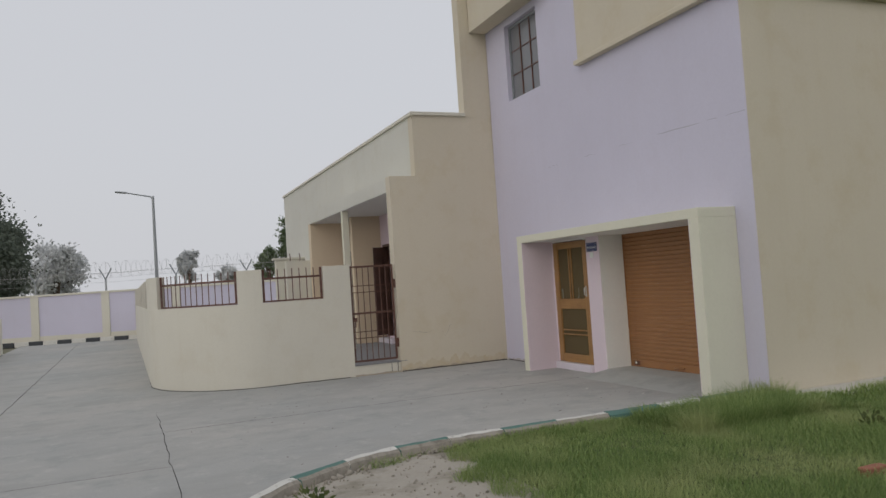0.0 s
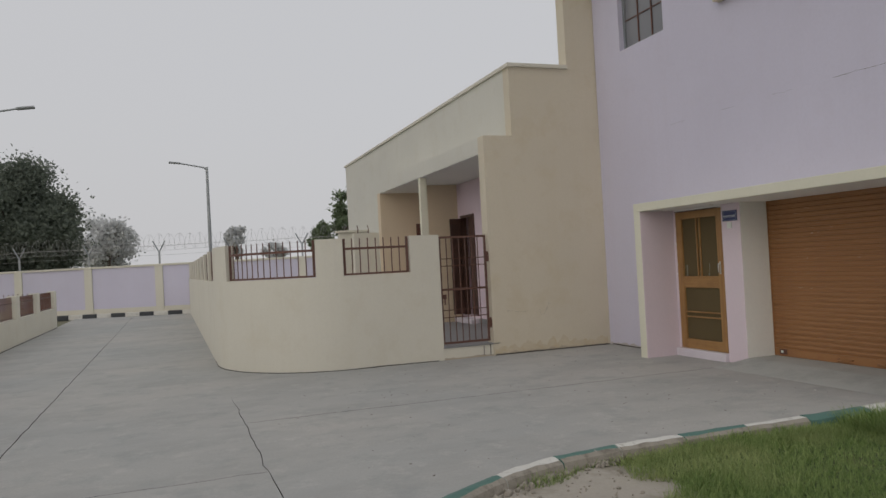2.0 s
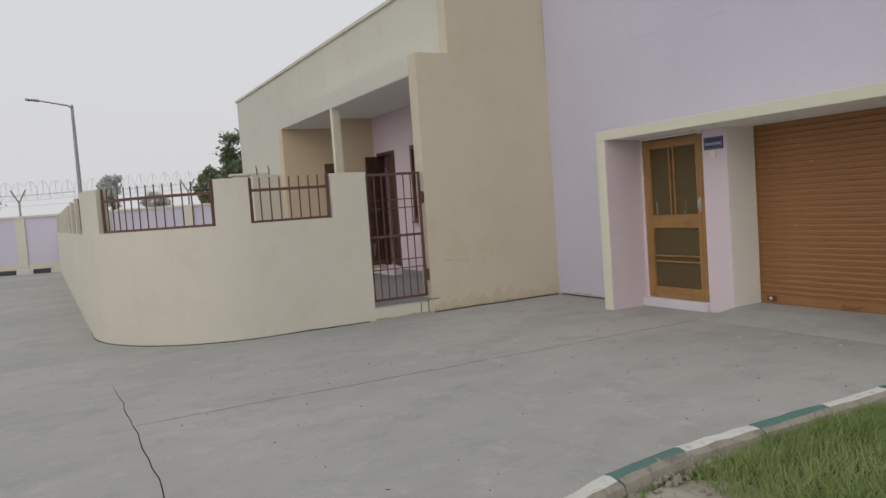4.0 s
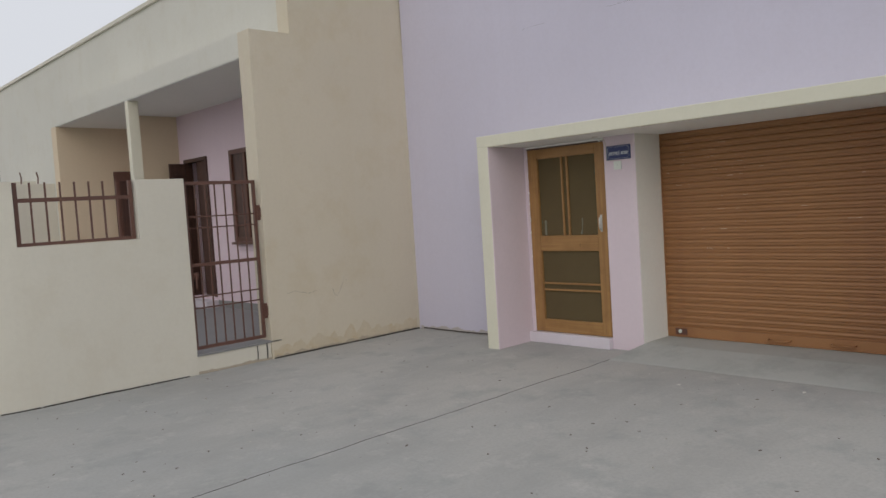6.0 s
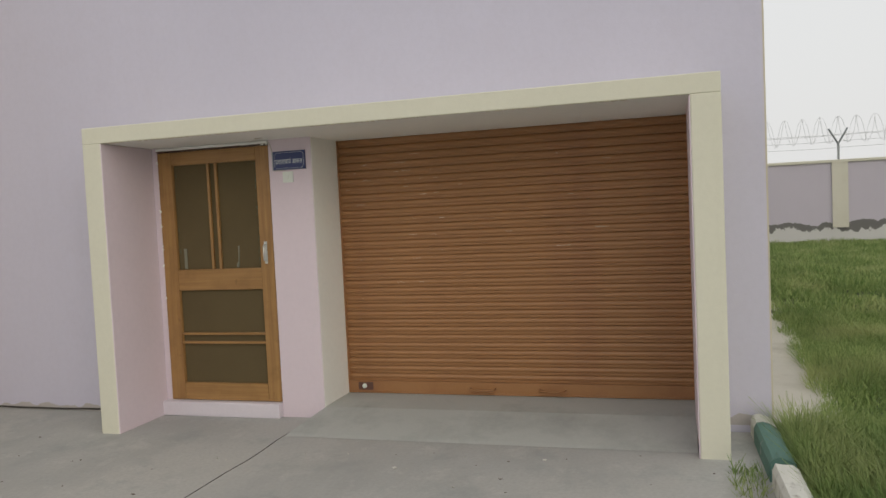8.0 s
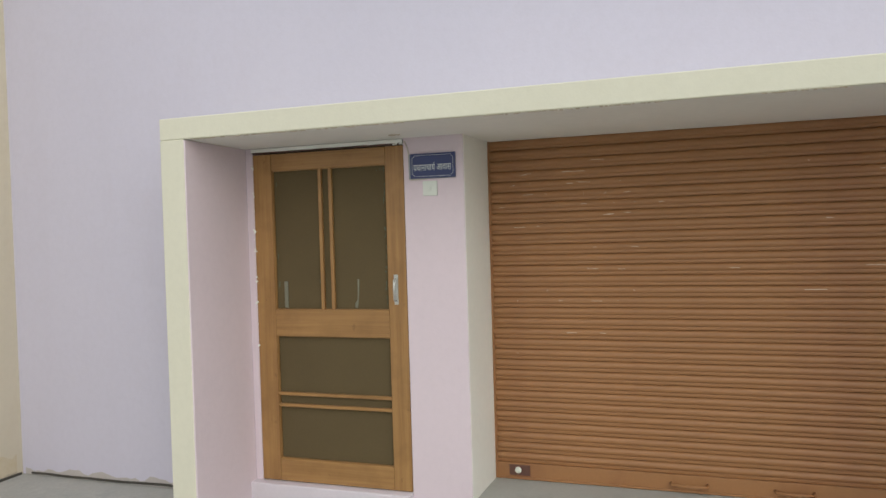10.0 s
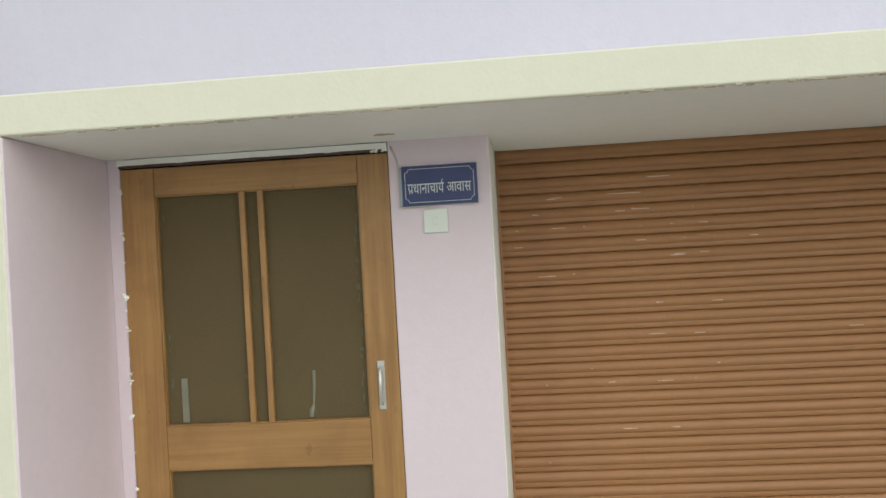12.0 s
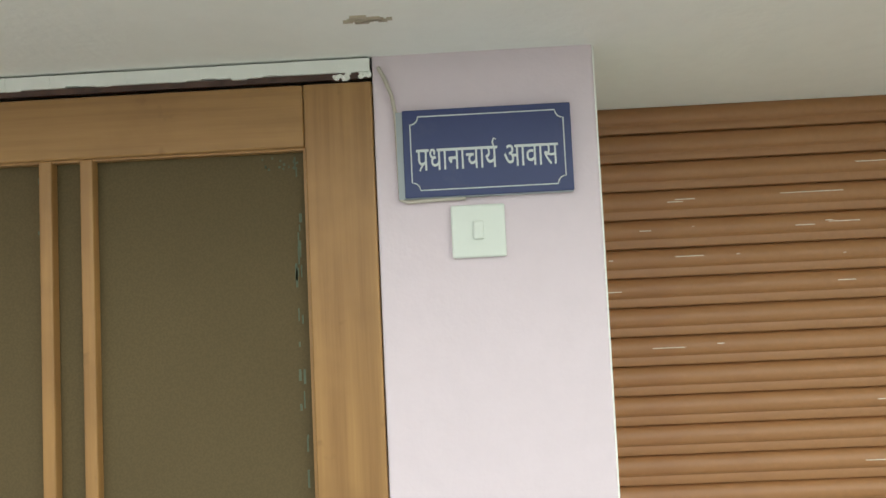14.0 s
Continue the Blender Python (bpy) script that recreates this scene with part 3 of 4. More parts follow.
part("grip", bm, M_chrome, hd, smooth=True)
part("inner_handle", boxes((DX + 0.018, DX + 0.0258, 11.712, 11.738, 1.21, 1.375), r=0.003), M_dull, door, "dull handle behind the mesh")
part("door_frame", boxes((DX + 0.03, DX + 0.12, DY0, DY0 + 0.03, DZ0, DZ1), (DX + 0.03, DX + 0.12, DY1 - 0.03, DY1, DZ0, DZ1), (DX + 0.03, DX + 0.12, DY0 + 0.03, DY1 - 0.03, DZ1 - 0.03, DZ1), (DX + 0.03, DX + 0.12, DY0 + 0.03, DY1 - 0.03, DZ0, DZ0 + 0.03)), M_dark_wood_and_shade, door)
bm = bmesh.new()
rnd = random.Random(31)
for k in range(34):
    s_ = rnd.uniform(0.004, 0.011)
    at = (7.047, DY1 + 0.002 + rnd.uniform(-0.004, 0.004), rnd.uniform(0.95, 2.1)) if k < 20 else (7.046, rnd.uniform(10.91, 10.98), 2.178 + rnd.uniform(-0.004, 0.006))
    bmesh.ops.create_icosphere(bm, subdivisions=1, radius=s_, matrix=Matrix.LocRotScale(at, Euler((rnd.random() * 3, rnd.random() * 3, 0)), (0.5, 0.8, 1.6 if k < 20 else 0.8)))
for k in range(40):
    y = DY0 + (DY1 + 0.01 - DY0) * k / 40
    box(bm, 7.043 - 0.003 * abs(noise.noise((k * 0.6, 3, 1))), 7.06, y, y + (DY1 + 0.01 - DY0) / 40, 2.1845 + 0.004 * noise.noise((k * 0.45, 8, 0)), 2.206)
# Dark strip added to imitate the shaded gap between door and plaster.
structure("lintel_gap_strip", boxes((7.047, 7.06, DY0, DY1 + 0.006, 2.1742, 2.184)), M_dark_wood_and_shade, "dark brown strip standing in for the shaded gap over the door frame", "trim")
structure("plaster_crumbs", bm, M_white, "ragged broken plaster round the door frame", "plaster")

bm = bmesh.new()
for k in range(60):
    right = k % 3
    y = 11.036 + rnd.uniform(0, 0.012) if right else rnd.choice((11.775, 11.48)) + rnd.uniform(-0.006, 0.006)
    z, h = rnd.uniform(1.22, 2.05), rnd.uniform(0.003, 0.03)
    if k > 44:
        y, z, h = rnd.uniform(11.04, 11.1), rnd.uniform(2.03, 2.052), 0.004
    box(bm, DX + 0.0252, DX + 0.0262, y, y + rnd.uniform(0.002, 0.005), z, z + h)
tagged(part("flaking_paint", bm, M_fleck, door, "green paint flecks along the mesh edges"), kind="stuff")
bm = bmesh.new()
tube(bm, [(DX + 0.0265, 11.23, 1.385), (DX + 0.0265, 11.231, 1.33), (DX + 0.0265, 11.236, 1.26), (DX + 0.0265, 11.243, 1.235), (DX + 0.0265, 11.247, 1.213)], [0.007, 0.0065, 0.0045, 0.013, 0.010], 6)
part("pale_smear", bm, M_dull, door, "pale smear behind the mesh")

# name plate
plate = group("name_plate", "blue enamel name plate with white Hindi lettering", "sign")
PX = 7.034
part("board", boxes((PX, 7.047, 10.584, 10.858, 1.968, 2.112), r=0.0015), M_sign, plate)
part("backing", boxes((PX + 0.003, 7.0485, 10.5855, 10.8685, 1.9665, 2.11)), M_galv, plate, "bent metal backing edge")
cy, cz, hw, hh, rr, lw = 10.721, 2.04, 0.1245, 0.0605, 0.013, 0.0011


ring = []
for k, (sy, sz) in enumerate(((1, 1), (-1, 1), (-1, -1), (1, -1))):
    c = (cy + sy * hw, cz + sz * hh)
    a0, a1 = {0: (-90, -180), 1: (0, -90), 2: (90, 0), 3: (180, 90)}[k]
    ring += [(c[0] + rr * math.cos(radians(a0 + (a1 - a0) * i / 6)), c[1] + rr * math.sin(radians(a0 + (a1 - a0) * i / 6))) for i in range(7)]
bm = bmesh.new()
tube(bm, [(PX - 0.0004, y, z) for y, z in ring + ring[:1]], lw, 6, False)
part("border", bm, M_letter, plate)


def glyph(body, size):
    cu = bpy.data.curves.new("glyph", "FONT")
    cu.body, cu.size, cu.extrude, cu.offset = body, size, 0.0006, 0.0002 if body != "स" else 0.0
    tmp = bpy.data.objects.new("glyph", cu)
    scene.collection.objects.link(tmp)
    bpy.context.view_layer.update()
    me = bpy.data.meshes.new_from_object(tmp.evaluated_get(bpy.context.evaluated_depsgraph_get()))
    bpy.data.objects.remove(tmp)
    return me


def letters(word, start, size, squeeze):
    """Glyphs side by side, seen from the yard (reading towards -y)."""
    u = 0.0
    wide = {"प": 0.573, "ध": 0.62, "ा": 0.263, "न": 0.559, "च": 0.639, "य": 0.585, "आ": 1.02, "व": 0.561, "स": 0.68}
    for ch in word:
        me = glyph(ch, size)
        me.materials.clear()
        me.materials.append(M_letter)
        ob = new("letter", me)
        ob.parent = plate
        ob.matrix_basis = Matrix.Translation((PX - 0.0006, start - u, 2.012)) @ Matrix(((0, 0, -1, 0), (-squeeze, 0, 0, 0), (0, 1, 0, 0), (0, 0, 0, 1)))
        u += wide[ch] * size * squeeze
    return start - u


SZ = 0.055
end1 = letters("पधानाचाय", 10.837, SZ, 0.635)
letters("आवास", end1 - 0.010, SZ, 0.635)
bm = bmesh.new()
tube(bm, [(PX - 0.0006, 10.825, 2.0235), (PX - 0.0006, 10.8305, 2.0155), (PX - 0.0006, 10.832, 2.011)], 0.0013, 6)
part("letter_stroke", bm, M_letter, plate)
bm = bmesh.new()
tube(bm, [(PX - 0.0006, end1 + 0.005, 2.045), (PX - 0.0006, end1 + 0.0075, 2.053), (PX - 0.0006, end1 + 0.005, 2.059), (PX - 0.0006, end1 + 0.0015, 2.057)], 0.0014, 6)
part("letter_hook", bm, M_letter, plate)

switch = group("bell_switch", "white plastic bell switch on the pier", "switch")
part("plate", boxes((7.039, 7.0505, 10.698, 10.786, 1.867, 1.953), r=0.003), M_plastic, switch)
part("rocker", boxes((7.033, 7.04, 10.7335, 10.7505, 1.896, 1.926), r=0.002), M_plastic, switch)
cond = group("bell_wire", "thin off-white wire from soffit to bell switch", "wire")
bm = bmesh.new()
tube(bm, [(7.045, 10.895, 2.19), (7.043, 10.885, 2.17), (7.043, 10.874, 2.14), (7.042, 10.869, 2.11), (7.041, 10.867, 2.03), (7.042, 10.866, 1.966), (7.043, 10.855, 1.9625), (7.043, 10.80, 1.9645), (7.045, 10.76, 1.965)], 0.0035, 6)
part("wire", bm, M_cable_w, cond, smooth=True)

rnd = random.Random(77)
bm = bmesh.new()
for k in range(15):
    a, r = rnd.uniform(0, 6.28), rnd.uniform(0, 1)
    x, y = 6.88 + 0.016 * r * math.sin(a), 10.885 + 0.032 * r * math.cos(a)
    box(bm, x - 0.0015, x + 0.0015, y - rnd.uniform(0.002, 0.016), y + rnd.uniform(0.0, 0.012), 2.2065, 2.2115)
structure("soffit_scar", bm, M_grime_b, "broken patch of plaster in the soffit", "plaster")

def crack(name, pts, width, label, mat_=None):
    bm = bmesh.new()
    tube(bm, pts, width, 4)
    return structure(name, bm, mat_ or M_bed, label, "crack")


# ---- wing with the porch ----
structure("wall_wing_end", boxes((4.80, X, YL, 14.18, 0, 3.70), (5.34, 7.3, YL + 0.016, 14.18, 3.70, 4.885)), M_beige, "beige end wall of the single-storey wing, damp at its foot")
structure("wall_wing_front", boxes((5.34, 5.54, 14.18, 26.7, 3.71, 4.885), (5.34, 5.54, 20.9, 26.7, 0, 3.71), (5.54, 7.3, 26.5, 26.7, 0, 4.885)), M_wing, "greyish cream front wall and parapet of the wing")
structure("wing_coping", boxes((5.30, 5.60, 13.89, 26.74, 4.885, 4.95), (5.60, 6.465, 13.89, 14.22, 4.885, 4.95), r=0.006), M_cream, "thin cream coping on the parapet of the wing", "coping")
structure("wing_roof", boxes((5.54, 7.3, 14.18, 26.5, 4.3, 4.45)), M_white, "flat roof slab of the wing", "roof")
structure("porch_fascia", boxes((4.80, 5.339, 14.181, 20.9, 3.425, 3.71)), M_wing, "greyish cream porch fascia slab", "fascia")
structure("porch_ceiling", boxes((4.81, 6.3, 14.18, 20.65, 3.415, 3.424)), M_white, "off-white porch ceiling", "ceiling")
structure("porch_pier", boxes((4.80, 6.3, 20.65, 20.9, 0, 3.424)), M_tan, "tan pier closing the porch")
structure("wall_porch", boxes((6.2, 6.4, 14.18, 17.9, 0.2, 3.424), (6.2, 6.4, 18.7, 20.65, 0.2, 3.424), (6.2, 6.4, 17.9, 18.7, 2.66, 3.424), (6.2, 6.4, 17.9, 18.7, 0.2, 0.36)), M_porch, "pink rear wall of the porch")
structure("porch_door_step", boxes((5.98, 6.199, 17.86, 18.89, 0.2, 0.31), r=0.008), M_plinth, "pale step under the porch door", "step")
structure("wall_porch_cross", boxes((5.45, 6.2, 18.9, 19.1, 0.2, 3.415)), M_tan, "tan cross wall inside the porch")
structure("porch_column", boxes((4.81, 4.96, 17.44, 17.56, 0.2, 3.415), r=0.006), M_portal, "slim cream porch column", "column")
structure("porch_floor", boxes((2.7, 6.4, 14.2, 27, -0.04, 0.2), (0.7, 2.7, 17, 27, -0.04, 0.2)), M_floor_in, "grey cement floor of the porch and its court", "floor")
structure("porch_skirting", boxes((6.185, 6.199, 14.18, 17.858, 0.2, 0.31)), M_floor_in, "grey cement skirting", "baseboard")
# Dark sheet added behind the doorway in place of an unlit room.
structure("room_shade_sheet", boxes((6.42, 6.52, 17.5, 18.95, 0.2, 2.9)), M_dark_wood_and_shade, "dark sheet standing in for the unlit room behind the porch")

pd = group("porch_door", "dark brown wooden porch door standing open", "door")
part("door_frame", boxes((6.17, 6.3, 17.9, 17.96, 0.36, 2.66), (6.17, 6.3, 18.64, 18.7, 0.36, 2.66), (6.17, 6.3, 17.96, 18.64, 2.6, 2.66)), M_dark_wood_and_shade, pd)
for x0, x1, y0, y1 in ((5.90, 6.168, 18.65, 18.69), (6.21, 6.25, 17.962, 18.3)):
    lf = part("leaf", boxes((x0, x1, y0, y1, 0.38, 2.595), r=0.004), M_dark_wood_and_shade, pd)
    for z0, z1 in ((0.62, 1.3), (1.45, 2.42)):
        if x1 - x0 > 0.1:
            part("panel", boxes((x0 + 0.04, x1 - 0.04, y0 - 0.01, y0, z0, z1), r=0.003), M_dark_wood_and_shade, lf)
        else:
            part("panel", boxes((x0 - 0.01, x0, y0 + 0.05, y1 - 0.05, z0, z1), r=0.003), M_dark_wood_and_shade, lf)
    part("tower_bolt", boxes((x0 - 0.012, x0 - 0.002, y0 + 0.01, y0 + 0.03, 1.36, 1.44), r=0.002), M_chrome, lf, "small steel bolt")
pw = group("porch_window", "dark brown wooden porch window with bars", "window")
part("window_frame", boxes((6.15, 6.199, 16.19, 16.26, 1.26, 2.67), (6.15, 6.199, 17.03, 17.1, 1.26, 2.67), (6.15, 6.199, 16.26, 17.03, 1.26, 1.33), (6.15, 6.199, 16.26, 17.03, 2.6, 2.67), (6.15, 6.199, 16.62, 16.68, 1.33, 2.6)), M_iron, pw)
part("pane", boxes((6.18, 6.198, 16.26, 16.62, 1.33, 2.6)), M_dark_wood_and_shade, pw)
part("pane", boxes((6.18, 6.198, 16.68, 17.03, 1.33, 2.6)), M_dark_wood_and_shade, pw)
part("window_sill", boxes((6.11, 6.199, 16.16, 17.13, 1.22, 1.258), r=0.004), M_iron, pw)
pw2 = group("porch_side_door", "brown wooden door at the far end of the porch", "door")
part("leaf", boxes((5.72, 6.19, 20.6, 20.649, 0.2, 2.62), r=0.004), M_iron, pw2)
part("panel", boxes((5.8, 6.1, 20.59, 20.6, 0.4, 1.2), (5.8, 6.1, 20.59, 20.6, 1.4, 2.45), r=0.003), M_dark_wood_and_shade, pw2)

for nm, (x0, x1, y, h) in {"court_divider": (4.15, 4.80, 20.95, 2.45), "court_divider_far": (4.43, 5.34, 24.0, 2.62)}.items():
    structure(nm, boxes((x0, x1, y, y + 0.2, 0.0, h), r=0.01), M_cream, "cream dividing wall in the court of the wing")
structure("divider_coping", boxes((4.36, 5.34, 23.94, 24.26, 2.62, 2.68)), M_cream, "cream coping on a dividing wall", "coping")
for x in (4.28, 4.55):
    rod = group("starter_bar", "short steel rod standing out of the wall", "steel rod", group="starter bars")
    bm = bmesh.new()
    tube(bm, [(x, 21.05, 2.44), (x + 0.01, 21.05, 2.56), (x - 0.01, 21.05, 2.66)], 0.012, 6)
    part("rod", bm, M_iron, rod)

# ---- curved court wall with pillars and railings ----
OC, ORX, ORY = (2.4, 16.1), 1.92, 2.17


def court_line(off):
    pts = [(3.91 - 1.51 * i / 10, YL + off) for i in range(10)]
    pts += [(OC[0] - (ORX - off) * math.sin(a), OC[1] - (ORY - off) * math.cos(a)) for a in (i * math.pi / 2 / 36 for i in range(36))]
    pts += [(OC[0] - ORX + off, OC[1] + i * (36.2 - OC[1]) / 90) for i in range(91)]
    return pts


co, ci = court_line(0.0), court_line(0.14)
cmid = court_line(0.07)
clen = [0.0]
for p, q in zip(co, co[1:]):
    clen.append(clen[-1] + math.dist(p, q))


def court_at(line, s):
    i = max(0, min(len(clen) - 2, int(np.searchsorted(clen, s)) - 1))
    f = (s - clen[i]) / (clen[i + 1] - clen[i])
    return (line[i][0] * (1 - f) + line[i + 1][0] * f, line[i][1] * (1 - f) + line[i + 1][1] * f)


def court_s(x, y):
    return min(zip((math.dist(p, (x, y)) for p in co), clen))[1]


def court_piece(bm, a, b, z0, z1, lines, step=0.12):
    k = max(1, int((b - a) / step))
    ss = [a + (b - a) * i / k for i in range(k + 1)]
    return strip(bm, [court_at(lines[0], s) for s in ss], [court_at(lines[1], s) for s in ss], z0, z1)


court = group("wall_court", "cream curved boundary wall of the court", "wall", kind="structure")
part("base", strip(bmesh.new(), co, ci, -0.02, 1.47), M_cream, court)
sA, sB = court_s(0.61, 15.3), court_s(0.48, 16.47)
pillars = [(0.0, 0.5), (1.6, 2.03), (sA, sB)]
s = sB
while s + 2.1 < clen[-1]:
    pillars.append((s + 1.55, s + 2.05))
    s += 2.05
for a, b in pillars:
    part("pillar", court_piece(bmesh.new(), a, b, 1.47, 2.06, (co, ci)), M_cream, court)
slim = (court_line(0.055), court_line(0.085))
for (a0, a), (b, b1) in zip(pillars, pillars[1:]):
    rail = group("court_railing", "brown iron railing with spiked bars on the court wall", "railing", group="court wall railings")
    lo, hi = a + 0.02, b - 0.02
    part("bottom_rail", court_piece(bmesh.new(), lo, hi, 1.475, 1.505, slim), M_iron, rail)
    part("top_rail", court_piece(bmesh.new(), lo, hi, 1.875, 1.912, slim), M_iron, rail)
    n_ = max(3, round((hi - lo) / 0.128))
    for k in range(n_ + 1):
        x, y = court_at(cmid, lo + 0.012 + (hi - lo - 0.024) * k / n_)
        w = 0.018 if k in (0, n_) else 0.0075
        bm = boxes((x - w, x + w, y - w, y + w, 1.475, 2.055))
        part("bar", bm, M_iron, rail)

# step and gate
structure("gate_step", boxes((3.9, 4.80, 13.945, 14.22, -0.02, 0.19), r=0.012), M_cream, "worn cream step under the gate", "step")
structure("gate_step_top", boxes((3.9, 4.93, 13.93, 14.25, 0.19, 0.212), r=0.004), M_floor_in, "grey cement top of the gate step", "step")
gate = group("metal_gate", "closed brown iron bar gate in the court wall", "gate")
GX0, GX1, GY = 3.925, 4.765, 14.0
part("gate_frame", boxes((GX0, GX0 + 0.032, GY - 0.016, GY + 0.016, 0.25, 2.03), (GX1 - 0.032, GX1, GY - 0.016, GY + 0.016, 0.25, 2.03), (GX0 + 0.032, GX1 - 0.032, GY - 0.015, GY + 0.015, 1.995, 2.03), (GX0 + 0.032, GX1 - 0.032, GY - 0.015, GY + 0.015, 0.25, 0.285)), M_iron, gate)
part("cross_rail", boxes((GX0 + 0.032, GX1 - 0.032, GY - 0.014, GY + 0.014, 1.13, 1.165)), M_iron, gate)
for z in (1.65, 1.53, 0.80, 0.68):
    part("cross_rail", boxes((GX0 + 0.032, GX1 - 0.032, GY - 0.006, GY + 0.006, z, z + 0.014)), M_iron, gate)
for k in range(6):
    x = GX0 + 0.14 + 0.112 * k
    part("bar", boxes((x - 0.0065, x + 0.0065, GY + 0.0065, GY + 0.0195, 0.27, 2.0)), M_iron, gate)
for z in (1.58, 0.47):
    part("hinge", boxes((GX1 - 0.005, GX1 + 0.075, GY - 0.03, GY - 0.005, z, z + 0.17), (GX1 + 0.01, GX1 + 0.035, GY - 0.045, GY - 0.03, z + 0.03, z + 0.14), r=0.004), M_iron, gate)
part("latch", boxes((GX0 + 0.03, GX0 + 0.09, GY - 0.03, GY - 0.014, 1.0, 1.07), (GX0 + 0.045, GX0 + 0.065, GY - 0.05, GY - 0.03, 0.9, 1.04), r=0.004), M_iron, gate)

# ---- fence along the other side of the drive ----
FX, FT = -4.1, 0.2
fence = group("drive_fence", "cream low wall with pillars and brown iron railings", "fence")
part("base", boxes((FX - FT, FX, 1.0, 32.2, -0.05, 0.69), (-15, FX - FT, 32.0, 32.2, -0.05, 0.69)), M_cream, fence)
fpil = [15.28 + 3.27 * k for k in range(-4, 6)]
fpil[-1] = 31.95
first = None
for y in fpil:
    if first is None:
        first = part("pillar", boxes((FX - FT - 0.02, FX + 0.012, -0.23, 0.23, 0.69, 1.30), r=0.008), M_cream, fence)
        first.location = (0, y, 0)
    else:
        share("pillar", first, fence, Matrix.Translation((0, y, 0)))
bar0 = None
for ya, yb in zip(fpil, fpil[1:]):
    a, b = ya + 0.24, yb - 0.24
    part("rail", boxes((FX - 0.125, FX - 0.095, a, b, 0.71, 0.74), (FX - 0.125, FX - 0.095, a, b, 1.10, 1.13)), M_iron, fence)
    n_ = int((b - a) / 0.145)
    for k in range(n_ + 1):
        y = a + 0.03 + (b - a - 0.06) * k / n_
        if bar0 is None:
            bar0 = part("bar", boxes((FX - 0.119, FX - 0.101, -0.009, 0.009, 0.70, 1.27)), M_iron, fence)
            bar0.location = (0, y, 0)
        else:
            share("bar", bar0, fence, Matrix.Translation((0, y, 0)))
for x in (-7.4, -10.7, -14.0):
    share("pillar", first, fence, Matrix.Translation((x, 32.1, 0)) @ Matrix.Rotation(math.pi / 2, 4, "Z") @ Matrix.Translation((-FX + 0.1, 0, 0)))
part("rail", boxes((-15, -4.32, 32.08, 32.11, 0.71, 0.74), (-15, -4.32, 32.08, 32.11, 1.10, 1.13)), M_iron, fence)
for k in range(72):
    share("bar", bar0, fence, Matrix.Translation((-4.4 - 0.146 * k - FX + 0.11, 32.095, 0)))

crack("fence_foot_gap", [(FX + 0.004, 6 + 0.5 * k, 0.004 + 0.012 * abs(noise.noise((k * 0.9, 14, 0)))) for k in range(53)], 0.012, "dark gap along the foot of the fence wall")
bench = group("garden_bench", "dark garden bench behind the fence", "bench", (-6.4, 17.6, -0.06))
part("seat", boxes((-0.2, 0.2, -0.75, 0.75, 0.52, 0.6), r=0.01), M_kblack, bench)
for y in (-0.5, 0.5):
    part("leg", boxes((-0.16, 0.16, y - 0.06, y + 0.06, 0, 0.52), r=0.01), M_kblack, bench)

# ---- boundary walls ----
BY, BH = 39.0, 2.09
BACK = Matrix.Translation((0.4, 36.4, 0)) @ Matrix.Rotation(radians(-23), 4, "Z") @ Matrix.Translation((-0.4, -BY, 0))
bw = group("wall_boundary_back", "lilac boundary wall with cream pilasters and coping", "wall", kind="structure")
part("body", boxes((-60, 40, BY, BY + 0.23, -0.1, BH)), M_lilac, bw)
part("coping", boxes((-60, 40, BY - 0.05, BY + 0.28, BH, BH + 0.09), r=0.01), M_cream, bw)
part("footing", boxes((-60, 40, BY - 0.035, BY, -0.1, 0.36)), M_cream, bw)
pil = None
posts = [-0.8 + 3.12 * k for k in range(-16, 12)]
for x in posts:
    if pil is None:
        pil = part("pilaster", boxes((-0.17, 0.17, BY - 0.06, BY + 0.002, -0.1, BH + 0.0)), M_cream, bw)
        pil.location = (x, 0, 0)
    else:
        share("pilaster", pil, bw, Matrix.Translation((x, 0, 0)))
bw.matrix_basis = BACK
bk = group("kerb_back", "black and white painted kerb along the boundary wall", "kerb", kind="structure")
kb = {}
for k in range(60):
    mt = M_kblack if k % 2 else M_kwhite
    x = -22 + 0.62 * k
    if mt not in kb:
        kb[mt] = part("kerb_stone", boxes((0.004, 0.616, BY - 0.46, BY - 0.3, -0.05, 0.17), r=0.02), mt, bk)
        kb[mt].location = (x, 0, 0)
    else:
        share("kerb_stone", kb[mt], bk, Matrix.Translation((x, 0, 0)))
bk.matrix_basis = BACK
kb_bed = structure("kerb_bed", boxes((-22, 15.2, BY - 0.31, BY - 0.03, -0.05, 0.13)), M_soil, "dusty soil behind the striped kerb", "ground")
kb_bed.matrix_basis = BACK

RX, RH = 28.0, 2.55
rw = group("wall_boundary_side", "lilac boundary wall with peeling plaster at its foot", "wall", kind="structure")
part("body", boxes((RX, RX + 0.23, -60, BY, -0.1, RH)), M_peel, rw)
part("coping", boxes((RX - 0.05, RX + 0.28, -60, BY, RH, RH + 0.09), r=0.01), M_cream, rw)
pil2 = None
rposts = [2.42 + 4.6 * k for k in range(-11, 8)]
for y in rposts:
    if pil2 is None:
        pil2 = part("pilaster", boxes((RX - 0.06, RX + 0.002, -0.23, 0.23, 0.5, RH)), M_cream, rw)
        pil2.location = (0, y, 0)
    else:
        share("pilaster", pil2, rw, Matrix.Translation((0, y, 0)))

post_mesh = None


